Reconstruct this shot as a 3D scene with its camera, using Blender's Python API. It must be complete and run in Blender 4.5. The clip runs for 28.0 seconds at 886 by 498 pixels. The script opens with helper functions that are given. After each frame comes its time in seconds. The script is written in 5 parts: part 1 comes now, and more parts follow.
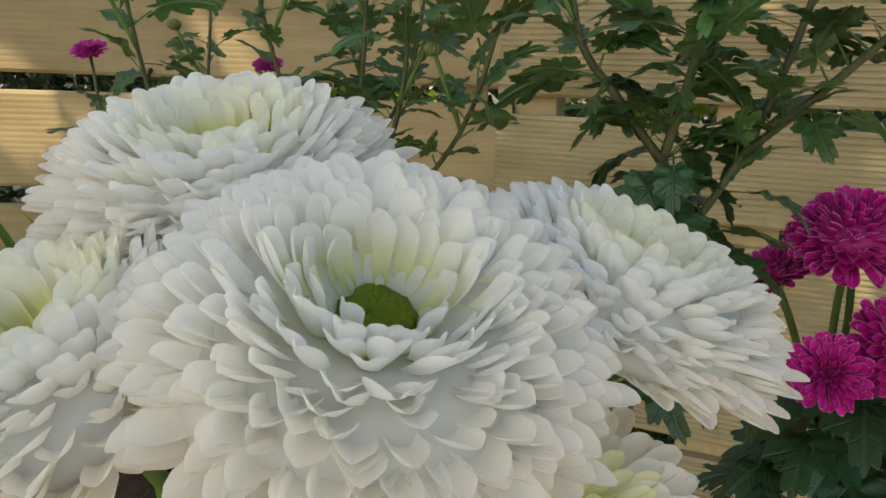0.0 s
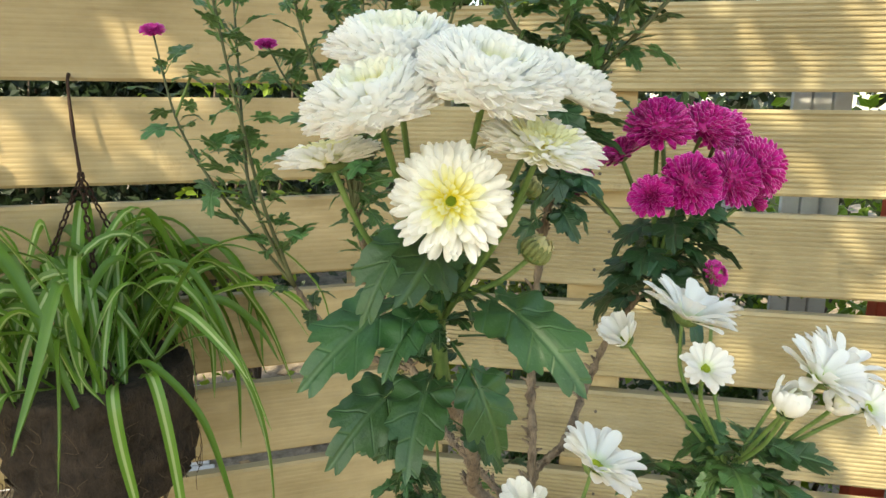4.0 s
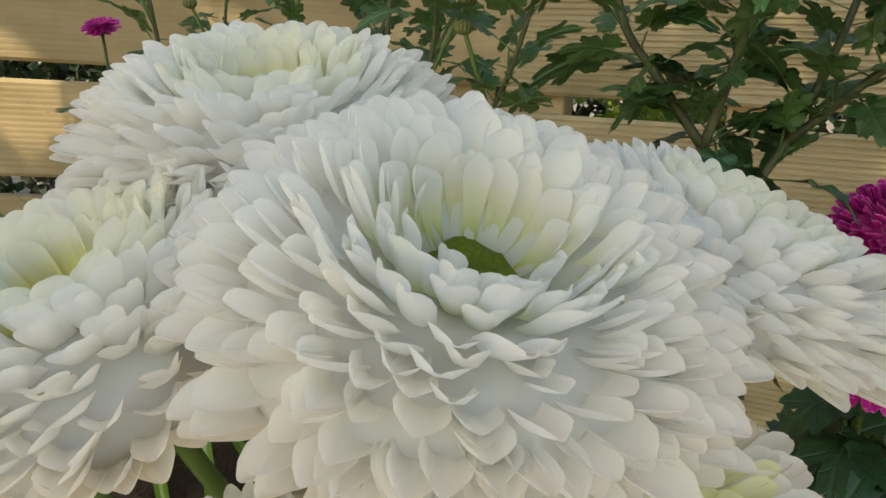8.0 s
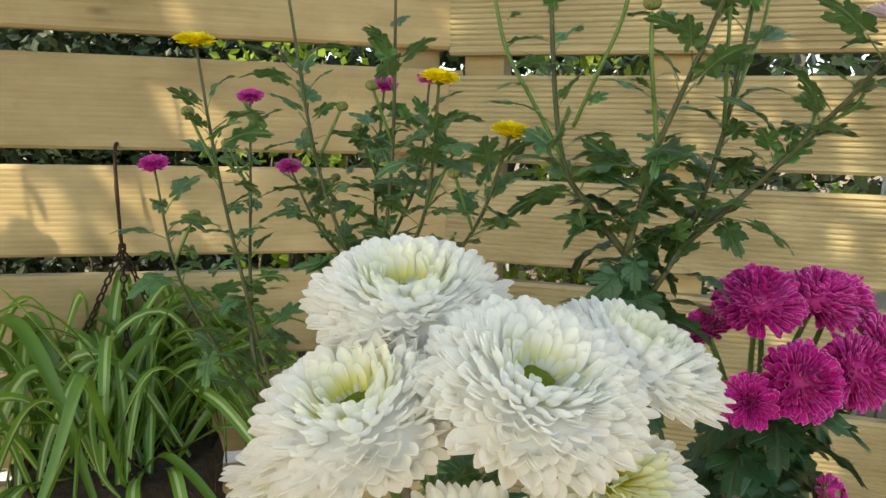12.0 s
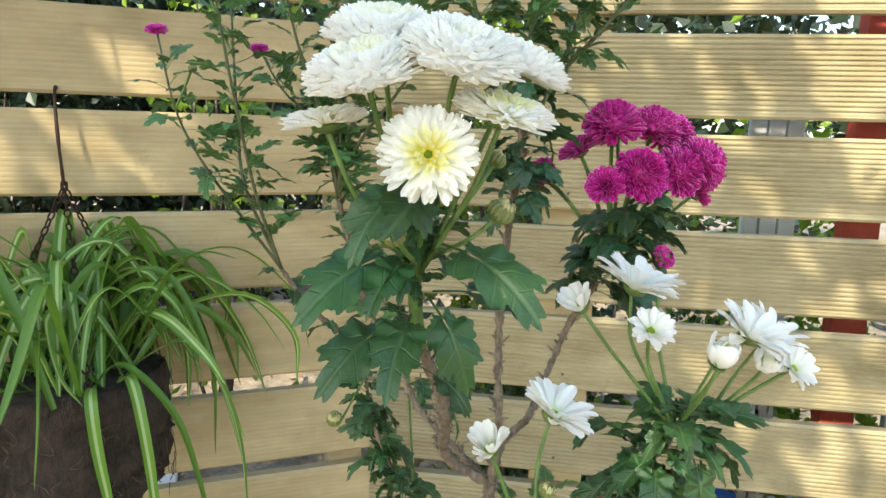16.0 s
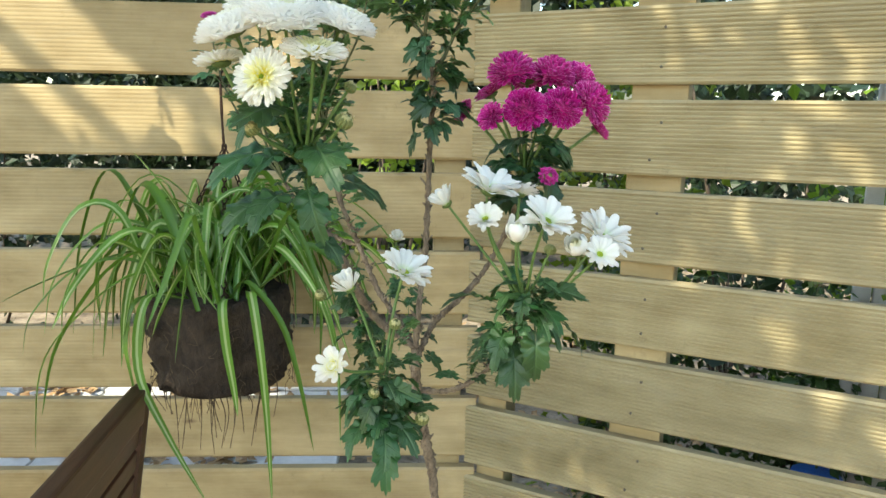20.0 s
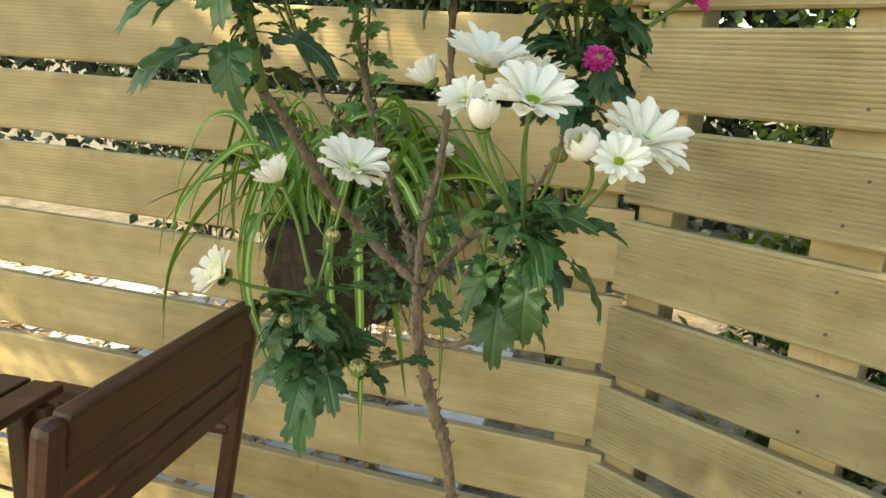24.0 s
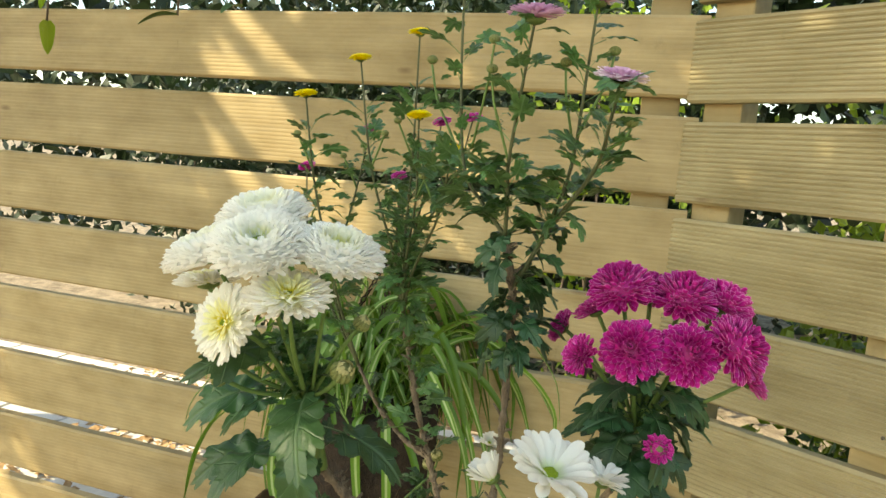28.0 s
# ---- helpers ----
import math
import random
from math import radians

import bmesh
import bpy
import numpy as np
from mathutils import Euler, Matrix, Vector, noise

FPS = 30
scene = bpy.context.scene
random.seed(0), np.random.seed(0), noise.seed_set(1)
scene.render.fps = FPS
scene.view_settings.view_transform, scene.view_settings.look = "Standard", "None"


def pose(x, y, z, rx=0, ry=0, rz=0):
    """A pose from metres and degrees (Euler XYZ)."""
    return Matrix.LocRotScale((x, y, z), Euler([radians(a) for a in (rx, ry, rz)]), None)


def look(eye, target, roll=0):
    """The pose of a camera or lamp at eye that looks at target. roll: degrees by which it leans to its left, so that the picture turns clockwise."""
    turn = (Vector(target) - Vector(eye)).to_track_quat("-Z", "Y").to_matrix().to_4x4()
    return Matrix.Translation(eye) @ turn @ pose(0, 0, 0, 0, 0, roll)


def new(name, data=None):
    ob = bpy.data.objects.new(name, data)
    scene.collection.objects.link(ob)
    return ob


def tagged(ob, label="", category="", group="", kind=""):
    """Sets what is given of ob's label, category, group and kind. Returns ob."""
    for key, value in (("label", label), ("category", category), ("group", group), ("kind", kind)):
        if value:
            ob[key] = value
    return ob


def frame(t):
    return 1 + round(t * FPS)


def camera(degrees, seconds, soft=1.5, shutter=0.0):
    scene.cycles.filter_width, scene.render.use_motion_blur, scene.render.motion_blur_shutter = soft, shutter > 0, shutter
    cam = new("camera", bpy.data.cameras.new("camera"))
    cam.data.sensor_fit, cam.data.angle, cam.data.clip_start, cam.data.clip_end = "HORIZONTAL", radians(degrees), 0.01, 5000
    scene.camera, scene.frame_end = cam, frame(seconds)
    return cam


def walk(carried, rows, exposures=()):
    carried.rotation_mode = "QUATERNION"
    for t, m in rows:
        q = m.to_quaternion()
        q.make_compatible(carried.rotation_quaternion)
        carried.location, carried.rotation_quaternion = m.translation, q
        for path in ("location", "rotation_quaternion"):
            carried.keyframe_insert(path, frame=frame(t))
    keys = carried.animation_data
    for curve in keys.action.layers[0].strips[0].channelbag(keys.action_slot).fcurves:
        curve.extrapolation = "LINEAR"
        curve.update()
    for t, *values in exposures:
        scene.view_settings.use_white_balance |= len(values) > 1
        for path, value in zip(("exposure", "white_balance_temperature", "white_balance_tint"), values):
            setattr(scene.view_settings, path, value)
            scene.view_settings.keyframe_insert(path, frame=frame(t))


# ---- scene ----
cam = camera(66.6, 28.0)
ROWS = [
    (0, (0.0075, 0.0067, 1.2076), (0.1743, 0.9626, 0.9659), 2.02),
    (0.5, (0.0042, -0.0047, 1.2058), (0.1679, 0.9583, 0.9915), 1.97),
    (1, (-0.0100, -0.0356, 1.2004), (0.1669, 0.9221, 0.9736), 0.88),
    (1.5, (-0.0272, -0.0643, 1.1924), (0.1867, 0.8867, 0.9694), 1.04),
    (2, (-0.0463, -0.0893, 1.1850), (0.1980, 0.8551, 0.9649), 0.82),
    (2.5, (-0.0562, -0.1076, 1.1789), (0.2279, 0.8258, 0.9598), 0.53),
    (3, (-0.0680, -0.1177, 1.1817), (0.2445, 0.8050, 0.9560), 0.48),
    (3.5, (-0.0766, -0.1364, 1.1784), (0.2524, 0.7824, 0.9601), 0.38),
    (5.5, (-0.0886, -0.1343, 1.1716), (0.2745, 0.7705, 0.9492), 0.29),
    (6, (-0.0745, -0.1177, 1.1785), (0.2629, 0.7975, 0.9579), 1.45),
    (6.5, (-0.0649, -0.0974, 1.1830), (0.2608, 0.8212, 0.9594), 1.06),
    (7, (-0.0380, -0.0549, 1.1921), (0.2490, 0.8748, 0.9614), 1.77),
    (7.5, (-0.0138, -0.0045, 1.1990), (0.1936, 0.9428, 0.9549), 2.51),
    (8, (-0.0002, 0.0161, 1.2002), (0.1689, 0.9721, 0.9605), 3.03),
    (8.5, (-0.0011, 0.0005, 1.2052), (0.1604, 0.9585, 0.9682), 2.41),
    (9, (-0.0052, -0.0192, 1.2153), (0.1787, 0.9387, 0.9947), 1.08),
    (9.5, (-0.0157, -0.0416, 1.2196), (0.2011, 0.9129, 1.0149), 0.37),
    (10, (-0.0298, -0.0528, 1.2191), (0.1974, 0.9004, 1.0193), 0.61),
    (10.5, (-0.0391, -0.0558, 1.2210), (0.2010, 0.8945, 1.0230), 0.22),
    (11, (-0.0439, -0.0625, 1.2219), (0.2155, 0.8845, 1.0321), 0.73),
    (11.5, (-0.0412, -0.0551, 1.2333), (0.2217, 0.8930, 1.0542), 0.99),
    (12, (-0.0447, -0.0548, 1.2358), (0.2200, 0.8946, 1.0671), 1.35),
    (12.5, (-0.0539, -0.0654, 1.2403), (0.2134, 0.8838, 1.0744), 1.71),
    (14.5, (-0.0741, -0.1032, 1.2258), (0.2326, 0.8367, 1.0758), 2.26),
    (15, (-0.0861, -0.1283, 1.2017), (0.2637, 0.7947, 1.0411), 1.89),
    (15.5, (-0.0916, -0.1521, 1.1723), (0.2799, 0.7611, 1.0046), 1.63),
    (16, (-0.0998, -0.1802, 1.1502), (0.2811, 0.7287, 0.9809), 1.51),
    (16.5, (-0.0985, -0.1854, 1.1254), (0.2910, 0.7163, 0.9373), 1.38),
    (17, (-0.0975, -0.1932, 1.1077), (0.2987, 0.7026, 0.9063), 1.66),
    (17.5, (-0.1069, -0.2192, 1.0786), (0.2896, 0.6734, 0.8640), 1.56),
    (18, (-0.1093, -0.2428, 1.0679), (0.2928, 0.6462, 0.8486), 1.33),
    (18.5, (-0.0883, -0.2822, 1.0690), (0.2844, 0.6186, 0.8462), 2.29),
    (19, (-0.0262, -0.3446, 1.0854), (0.2543, 0.5913, 0.8722), 2.53),
    (19.5, (0.0226, -0.3819, 1.1020), (0.1661, 0.5885, 0.9075), 2.02),
    (20, (0.0722, -0.3899, 1.1170), (0.1679, 0.5873, 0.9273), 1.02),
    (20.5, (0.0739, -0.3694, 1.1277), (0.1608, 0.6109, 0.9502), -0.19),
    (22.5, (0.1593, -0.2661, 1.1177), (0.0076, 0.7017, 0.9168), 2.37),
    (23, (0.2010, -0.2684, 1.0872), (0.0094, 0.6888, 0.8705), 2.36),
    (23.5, (0.2246, -0.2536, 1.0465), (0.0049, 0.6916, 0.8047), 3.85),
    (24, (0.2286, -0.2419, 1.0549), (0.0151, 0.7023, 0.8041), 3.87),
    (24.5, (0.2228, -0.2347, 1.0944), (0.0006, 0.7149, 0.8732), 4.07),
    (25, (0.2178, -0.2348, 1.1317), (-0.0145, 0.7191, 0.9415), 2.96),
    (25.5, (0.2103, -0.2308, 1.1607), (-0.0289, 0.7254, 0.9921), 2.31),
    (26, (0.2009, -0.2281, 1.1794), (-0.0427, 0.7295, 1.0256), 2.49),
    (26.5, (0.1975, -0.2253, 1.1939), (-0.0498, 0.7318, 1.0430), 2.56),
    (27, (0.1932, -0.2204, 1.2133), (-0.0560, 0.7388, 1.0798), 2.89),
    (27.5, (0.1799, -0.2187, 1.2258), (-0.0683, 0.7428, 1.1084), 3.35),
    (28, (0.1818, -0.2224, 1.2294), (-0.0648, 0.7382, 1.1012), 4.42),
]
walk(cam, [(t, look(eye, aim, roll)) for t, eye, aim, roll in ROWS],
     [(0.0, 1.02, 8000, 8), (1.0, 1.14, 7500, 7), (3.0, 1.8, 8000, 2), (6.3, 1.92, 7900, 2), (8.0, 1.08, 8200, 7), (9.5, 1.34, 8000, 5), (11.0, 1.5, 8300, 4), (14.5, 1.78, 8000, 3), (17.0, 2.02, 6500, 4), (20.0, 1.93, 7050, 0), (22.8, 1.74, 8600, -2), (24.5, 1.80, 8900, -4), (28.0, 1.80, 9000, 0)])

# ---- light ----
world = bpy.data.worlds.new("sky")
scene.world = world
world.use_nodes = True
wn = world.node_tree
sky = wn.nodes.new("ShaderNodeTexSky")
sky.sky_type = "NISHITA"
sky.sun_disc = False
SUN_FROM = Vector((-0.60, -0.40, 0.69)).normalized()
sky.sun_elevation = math.asin(SUN_FROM.z)
sky.sun_rotation = math.atan2(SUN_FROM.x, SUN_FROM.y)
back = wn.nodes["Background"]
back.inputs["Strength"].default_value = 0.15
wn.links.new(sky.outputs[0], back.inputs["Color"])
sun = new("sun", bpy.data.lights.new("sun", "SUN"))
sun.data.energy = 2.8
sun.data.angle = radians(0.5)
sun.data.color = (1.0, 0.94, 0.84)
sun.matrix_basis = look(SUN_FROM * 10, (0, 0, 0))

# ---- materials ----


class Mat:
    """A node material with a few shorthands."""

    def __init__(self, name):
        self.m = bpy.data.materials.new(name)
        self.m.use_nodes = True
        self.t = self.m.node_tree
        self.b = self.t.nodes["Principled BSDF"]
        self.o = self.t.nodes["Material Output"]

    def n(self, kind, **values):
        node = self.t.nodes.new(kind)
        for key, v in values.items():
            node.inputs[key.replace("_", " ")].default_value = v
        return node

    def l(self, a, b):
        self.t.links.new(a, b)
        return self

    def noise(self, vec, scale, detail=4, rough=0.55):
        x = self.n("ShaderNodeTexNoise", Scale=scale, Detail=detail, Roughness=rough)
        if vec is not None:
            self.l(vec, x.inputs["Vector"])
        return x.outputs["Fac"]

    def ramp(self, fac, stops):
        r = self.n("ShaderNodeValToRGB")
        e = r.color_ramp.elements
        while len(e) < len(stops):
            e.new(0.5)
        for el, (p, c) in zip(e, stops):
            el.position, el.color = p, (*c, 1)
        self.l(fac, r.inputs["Fac"])
        return r.outputs["Color"]

    def mix(self, fac, a, b, kind="MIX"):
        x = self.t.nodes.new("ShaderNodeMix")
        x.data_type, x.blend_type = "RGBA", kind
        for sock, v in ((x.inputs[0], fac), (x.inputs[6], a), (x.inputs[7], b)):
            if isinstance(v, (float, int)):
                sock.default_value = v
            elif isinstance(v, tuple):
                sock.default_value = (*v, 1)
            else:
                self.l(v, sock)
        return x.outputs[2]

    def math(self, op, a, b=0.0):
        x = self.t.nodes.new("ShaderNodeMath")
        x.operation = op
        for sock, v in zip(x.inputs, (a, b)):
            if isinstance(v, (float, int)):
                sock.default_value = v
            else:
                self.l(v, sock)
        return x.outputs[0]

    def bump(self, height, strength=0.3, dist=0.001):
        x = self.n("ShaderNodeBump", Strength=strength, Distance=dist)
        self.l(height, x.inputs["Height"])
        self.l(x.outputs["Normal"], self.b.inputs["Normal"])
        return x.outputs["Normal"]

    def scaled(self, vec, s):
        x = self.n("ShaderNodeMapping")
        x.inputs["Scale"].default_value = s
        self.l(vec, x.inputs["Vector"])
        return x.outputs["Vector"]

    def coords(self, which="Object"):
        return self.n("ShaderNodeTexCoord").outputs[which]

    def rand(self):
        return self.n("ShaderNodeObjectInfo").outputs["Random"]

    def colour(self, c, rough=0.6, spec=0.5):
        if isinstance(c, tuple):
            self.b.inputs["Base Color"].default_value = (*c, 1)
        else:
            self.l(c, self.b.inputs["Base Color"])
        self.b.inputs["Roughness"].default_value = rough
        self.b.inputs["Specular IOR Level"].default_value = spec
        return self

    def thin(self, colour, share):
        """Lets part of the light through, as a petal or a leaf does."""
        tr = self.n("ShaderNodeBsdfTranslucent")
        if isinstance(colour, tuple):
            tr.inputs["Color"].default_value = (*colour, 1)
        else:
            self.l(colour, tr.inputs["Color"])
        mx = self.n("ShaderNodeMixShader")
        mx.inputs[0].default_value = share
        self.l(self.b.outputs[0], mx.inputs[1]).l(tr.outputs[0], mx.inputs[2]).l(mx.outputs[0], self.o.inputs["Surface"])
        return self


def uv_axis(k, i):
    sep = k.n("ShaderNodeSeparateXYZ")
    k.l(k.coords("UV"), sep.inputs[0])
    return sep.outputs[i]


def board_material(name, dark, pale):
    k = Mat(name)
    c = k.coords()
    rnd = k.rand()
    shift = k.n("ShaderNodeVectorMath")
    shift.operation = "ADD"
    comb = k.n("ShaderNodeCombineXYZ")
    k.l(k.math("MULTIPLY", rnd, 37.0), comb.inputs[0]).l(k.math("MULTIPLY", rnd, 11.0), comb.inputs[2])
    k.l(c, shift.inputs[0]).l(comb.outputs[0], shift.inputs[1])
    v = shift.outputs[0]
    grain = k.noise(k.scaled(v, (3.0, 45, 45)), 1.0, 6, 0.65)
    fine = k.noise(k.scaled(v, (6, 400, 400)), 1.0, 3)
    blot = k.noise(k.scaled(v, (2.2, 5, 5)), 1.0, 3)
    mid = k.noise(k.scaled(v, (7, 11, 11)), 1.0, 5, 0.6)
    col = k.ramp(k.math("ADD", k.math("MULTIPLY", grain, 0.28), k.math("ADD", k.math("MULTIPLY", mid, 0.42), k.math("MULTIPLY", blot, 0.30))), [(0.36, dark), (0.62, pale)])
    vor = k.n("ShaderNodeTexVoronoi", Scale=1.0)
    k.l(k.scaled(v, (3.4, 9, 9)), vor.inputs["Vector"])
    knot = k.ramp(vor.outputs["Distance"], [(0.02, (1, 1, 1)), (0.075, (0, 0, 0))])
    col = k.mix(k.math("MULTIPLY", knot, 0.75), col, (0.13, 0.07, 0.03))
    grey = k.ramp(k.noise(k.scaled(v, (4, 14, 30)), 1.0, 5, 0.7), [(0.56, (0, 0, 0)), (0.78, (1, 1, 1))])
    col = k.mix(k.math("MULTIPLY", grey, 0.3), col, (0.24, 0.21, 0.16))
    smear = k.ramp(k.noise(k.scaled(v, (26, 9, 16)), 1.0, 5, 0.7), [(0.60, (0, 0, 0)), (0.74, (1, 1, 1))])
    col = k.mix(k.math("MULTIPLY", smear, 0.38), col, tuple(q * 0.62 for q in dark))
    hsv = k.n("ShaderNodeHueSaturation")
    k.l(col, hsv.inputs["Color"]).l(k.math("ADD", k.math("MULTIPLY", rnd, 0.22), 0.88), hsv.inputs["Value"])
    k.colour(hsv.outputs[0], 0.62, 0.35)
    k.bump(k.math("ADD", grain, k.math("MULTIPLY", fine, 0.5)), 0.35, 0.0008)
    return k.m


MAT_BOARD = board_material("treated_pine", (0.240, 0.168, 0.072), (0.450, 0.338, 0.176))
MAT_BOARD_R = board_material("greyed_treated_pine", (0.195, 0.150, 0.072), (0.365, 0.300, 0.170))


def petal_material(name, base, middle, tip, share=0.3, streak=0.06, rough=0.5, rim=None):
    k = Mat(name)
    along = uv_axis(k, 1)
    across = uv_axis(k, 0)
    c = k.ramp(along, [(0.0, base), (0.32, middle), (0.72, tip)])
    lines = k.noise(k.scaled(k.coords("UV"), (26, 2.5, 1)), 1.0, 2)
    c = k.mix(k.math("MULTIPLY", lines, streak * 2), c, tuple(v * 0.72 for v in middle))
    if rim:
        edge = k.ramp(k.math("ABSOLUTE", k.math("SUBTRACT", across, 0.5)), [(0.41, (0, 0, 0)), (0.485, (1, 1, 1))])
        edge = k.math("MAXIMUM", edge, k.ramp(along, [(0.955, (0, 0, 0)), (0.995, (1, 1, 1))]))
        c = k.mix(k.math("MULTIPLY", edge, k.math("MULTIPLY", along, 0.95)), c, rim)
    spots = k.noise(k.coords(), 30, 3)
    c = k.mix(k.math("MULTIPLY", spots, streak), c, tuple(v * 0.6 for v in tip))
    k.colour(c, rough, 0.3)
    k.bump(lines, 0.3, 0.0004)
    k.thin(c, share)
    return k.m


MAT_WHITE = petal_material("white_petal", (0.60, 0.68, 0.12), (0.90, 0.89, 0.58), (0.965, 0.945, 0.885), 0.55, 0.008)
MAT_WHITE_OUT = petal_material("white_outer_petal", (0.90, 0.90, 0.60), (0.955, 0.945, 0.85), (0.968, 0.948, 0.895), 0.55, 0.008)
MAT_CREAM = petal_material("cream_petal", (0.80, 0.74, 0.05), (0.92, 0.88, 0.34), (0.965, 0.945, 0.83), 0.55, 0.015)
MAT_YOLK = petal_material("yellow_based_petal", (0.78, 0.64, 0.01), (0.91, 0.81, 0.12), (0.95, 0.93, 0.64), 0.55, 0.015)
MAT_WARM_OUT = petal_material("warm_white_petal", (0.88, 0.82, 0.24), (0.945, 0.93, 0.74), (0.968, 0.948, 0.89), 0.55, 0.015)
MAT_DAISY = petal_material("daisy_petal", (0.74, 0.82, 0.42), (0.92, 0.905, 0.83), (0.94, 0.92, 0.865), 0.40)
MAT_BUDCREAM = petal_material("bud_petal", (0.58, 0.66, 0.20), (0.82, 0.80, 0.45), (0.88, 0.86, 0.66))
MAT_BUDTIP = petal_material("bud_tip_petal", (0.14, 0.17, 0.04), (0.33, 0.31, 0.11), (0.52, 0.46, 0.22), 0.2, 0.05)
# Magenta petals: dark feet and middles put the shade between petals into the colour.
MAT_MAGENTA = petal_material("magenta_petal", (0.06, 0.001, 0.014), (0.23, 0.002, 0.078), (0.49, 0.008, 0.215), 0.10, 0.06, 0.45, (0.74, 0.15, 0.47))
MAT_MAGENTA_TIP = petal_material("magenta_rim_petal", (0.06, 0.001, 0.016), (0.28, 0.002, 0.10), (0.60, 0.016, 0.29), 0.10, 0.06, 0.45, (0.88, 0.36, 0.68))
MAT_YELLOW = petal_material("yellow_petal", (0.72, 0.42, 0.01), (0.85, 0.62, 0.01), (0.88, 0.70, 0.02), 0.25)
MAT_LILAC = petal_material("lilac_pink_petal", (0.42, 0.03, 0.20), (0.62, 0.20, 0.42), (0.78, 0.48, 0.66), 0.3, 0.1)
MAT_PINK = petal_material("pink_petal", (0.55, 0.06, 0.24), (0.82, 0.50, 0.62), (0.90, 0.76, 0.82), 0.35, 0.05)


def leaf_material(name, a, b, vein, vein_pull, share=0.22, gloss=0.42, per=7.0):
    k = Mat(name)
    u, v = uv_axis(k, 0), uv_axis(k, 1)
    off = k.math("ABSOLUTE", k.math("SUBTRACT", u, 0.5))
    rib = k.ramp(off, [(0.006, (1, 1, 1)), (0.020, (0, 0, 0))])
    slant = k.math("SUBTRACT", k.math("MULTIPLY", v, per), k.math("MULTIPLY", off, per * 0.9))
    side = k.ramp(k.math("ABSOLUTE", k.math("SUBTRACT", k.math("FRACT", slant), 0.5)), [(0.0, (1, 1, 1)), (0.075, (0, 0, 0))])
    veins = k.math("MAXIMUM", rib, k.math("MULTIPLY", side, 0.6))
    blot = k.noise(k.coords(), 7, 5)
    c = k.mix(blot, a, b)
    hsv = k.n("ShaderNodeHueSaturation")
    rnd = k.rand()
    k.l(c, hsv.inputs["Color"]).l(k.math("ADD", k.math("MULTIPLY", rnd, 0.5), 0.75), hsv.inputs["Value"])
    k.l(k.math("ADD", k.math("MULTIPLY", rnd, 0.03), 0.485), hsv.inputs["Hue"])
    c = k.mix(k.math("MULTIPLY", veins, vein_pull), hsv.outputs[0], vein)
    dust = k.ramp(k.noise(k.coords(), 60, 2), [(0.62, (0, 0, 0)), (0.75, (1, 1, 1))])
    c = k.mix(k.math("MULTIPLY", dust, 0.12), c, (0.30, 0.34, 0.24))
    k.colour(c, gloss, 0.5)
    k.bump(k.math("SUBTRACT", k.noise(k.coords(), 14, 3), veins), 0.55, 0.0010)
    k.thin(c, share)
    return k.m


MAT_LEAF = leaf_material("chrysanthemum_leaf", (0.020, 0.058, 0.014), (0.046, 0.112, 0.028), (0.12, 0.20, 0.08), 0.26, 0.20, 0.42, 6.0)
MAT_LEAF_SHOOT = leaf_material("shoot_leaf", (0.054, 0.128, 0.036), (0.115, 0.225, 0.072), (0.19, 0.29, 0.13), 0.30, 0.32, 0.28, 6.0)
MAT_LEAF_DARK = leaf_material("dark_chrysanthemum_leaf", (0.018, 0.056, 0.018), (0.036, 0.096, 0.032), (0.07, 0.13, 0.06), 0.35, 0.15, 0.42, 6.0)
MAT_SHRUB_DARK = leaf_material("evergreen_shrub_leaf", (0.010, 0.022, 0.008), (0.025, 0.045, 0.014), (0.05, 0.07, 0.03), 0.3)
MAT_SHRUB_LIME = leaf_material("lime_shrub_leaf", (0.14, 0.24, 0.015), (0.26, 0.34, 0.03), (0.3, 0.4, 0.06), 0.3, 0.4)
MAT_SHRUB = leaf_material("shrub_leaf", (0.03, 0.08, 0.015), (0.07, 0.14, 0.02), (0.15, 0.2, 0.05), 0.3)


def strap_material():
    k = Mat("spider_plant_leaf")
    u = uv_axis(k, 0)
    off = k.math("ABSOLUTE", k.math("SUBTRACT", u, 0.5))
    stripe = k.ramp(off, [(0.10, (1, 1, 1)), (0.16, (0, 0, 0))])
    lines = k.noise(k.scaled(k.coords("UV"), (40, 3, 1)), 1.0, 2)
    green = k.mix(lines, (0.048, 0.125, 0.012), (0.135, 0.250, 0.028))
    hsv = k.n("ShaderNodeHueSaturation")
    rnd = k.rand()
    k.l(green, hsv.inputs["Color"]).l(k.math("ADD", k.math("MULTIPLY", rnd, 0.7), 0.8), hsv.inputs["Value"])
    pull = k.math("MULTIPLY", k.math("GREATER_THAN", rnd, 0.45), 0.75)
    c = k.mix(k.math("MULTIPLY", stripe, pull), hsv.outputs[0], (0.50, 0.58, 0.26))
    k.colour(c, 0.38, 0.5)
    k.bump(lines, 0.25, 0.0005)
    k.thin(c, 0.3)
    return k.m


MAT_STRAP = strap_material()


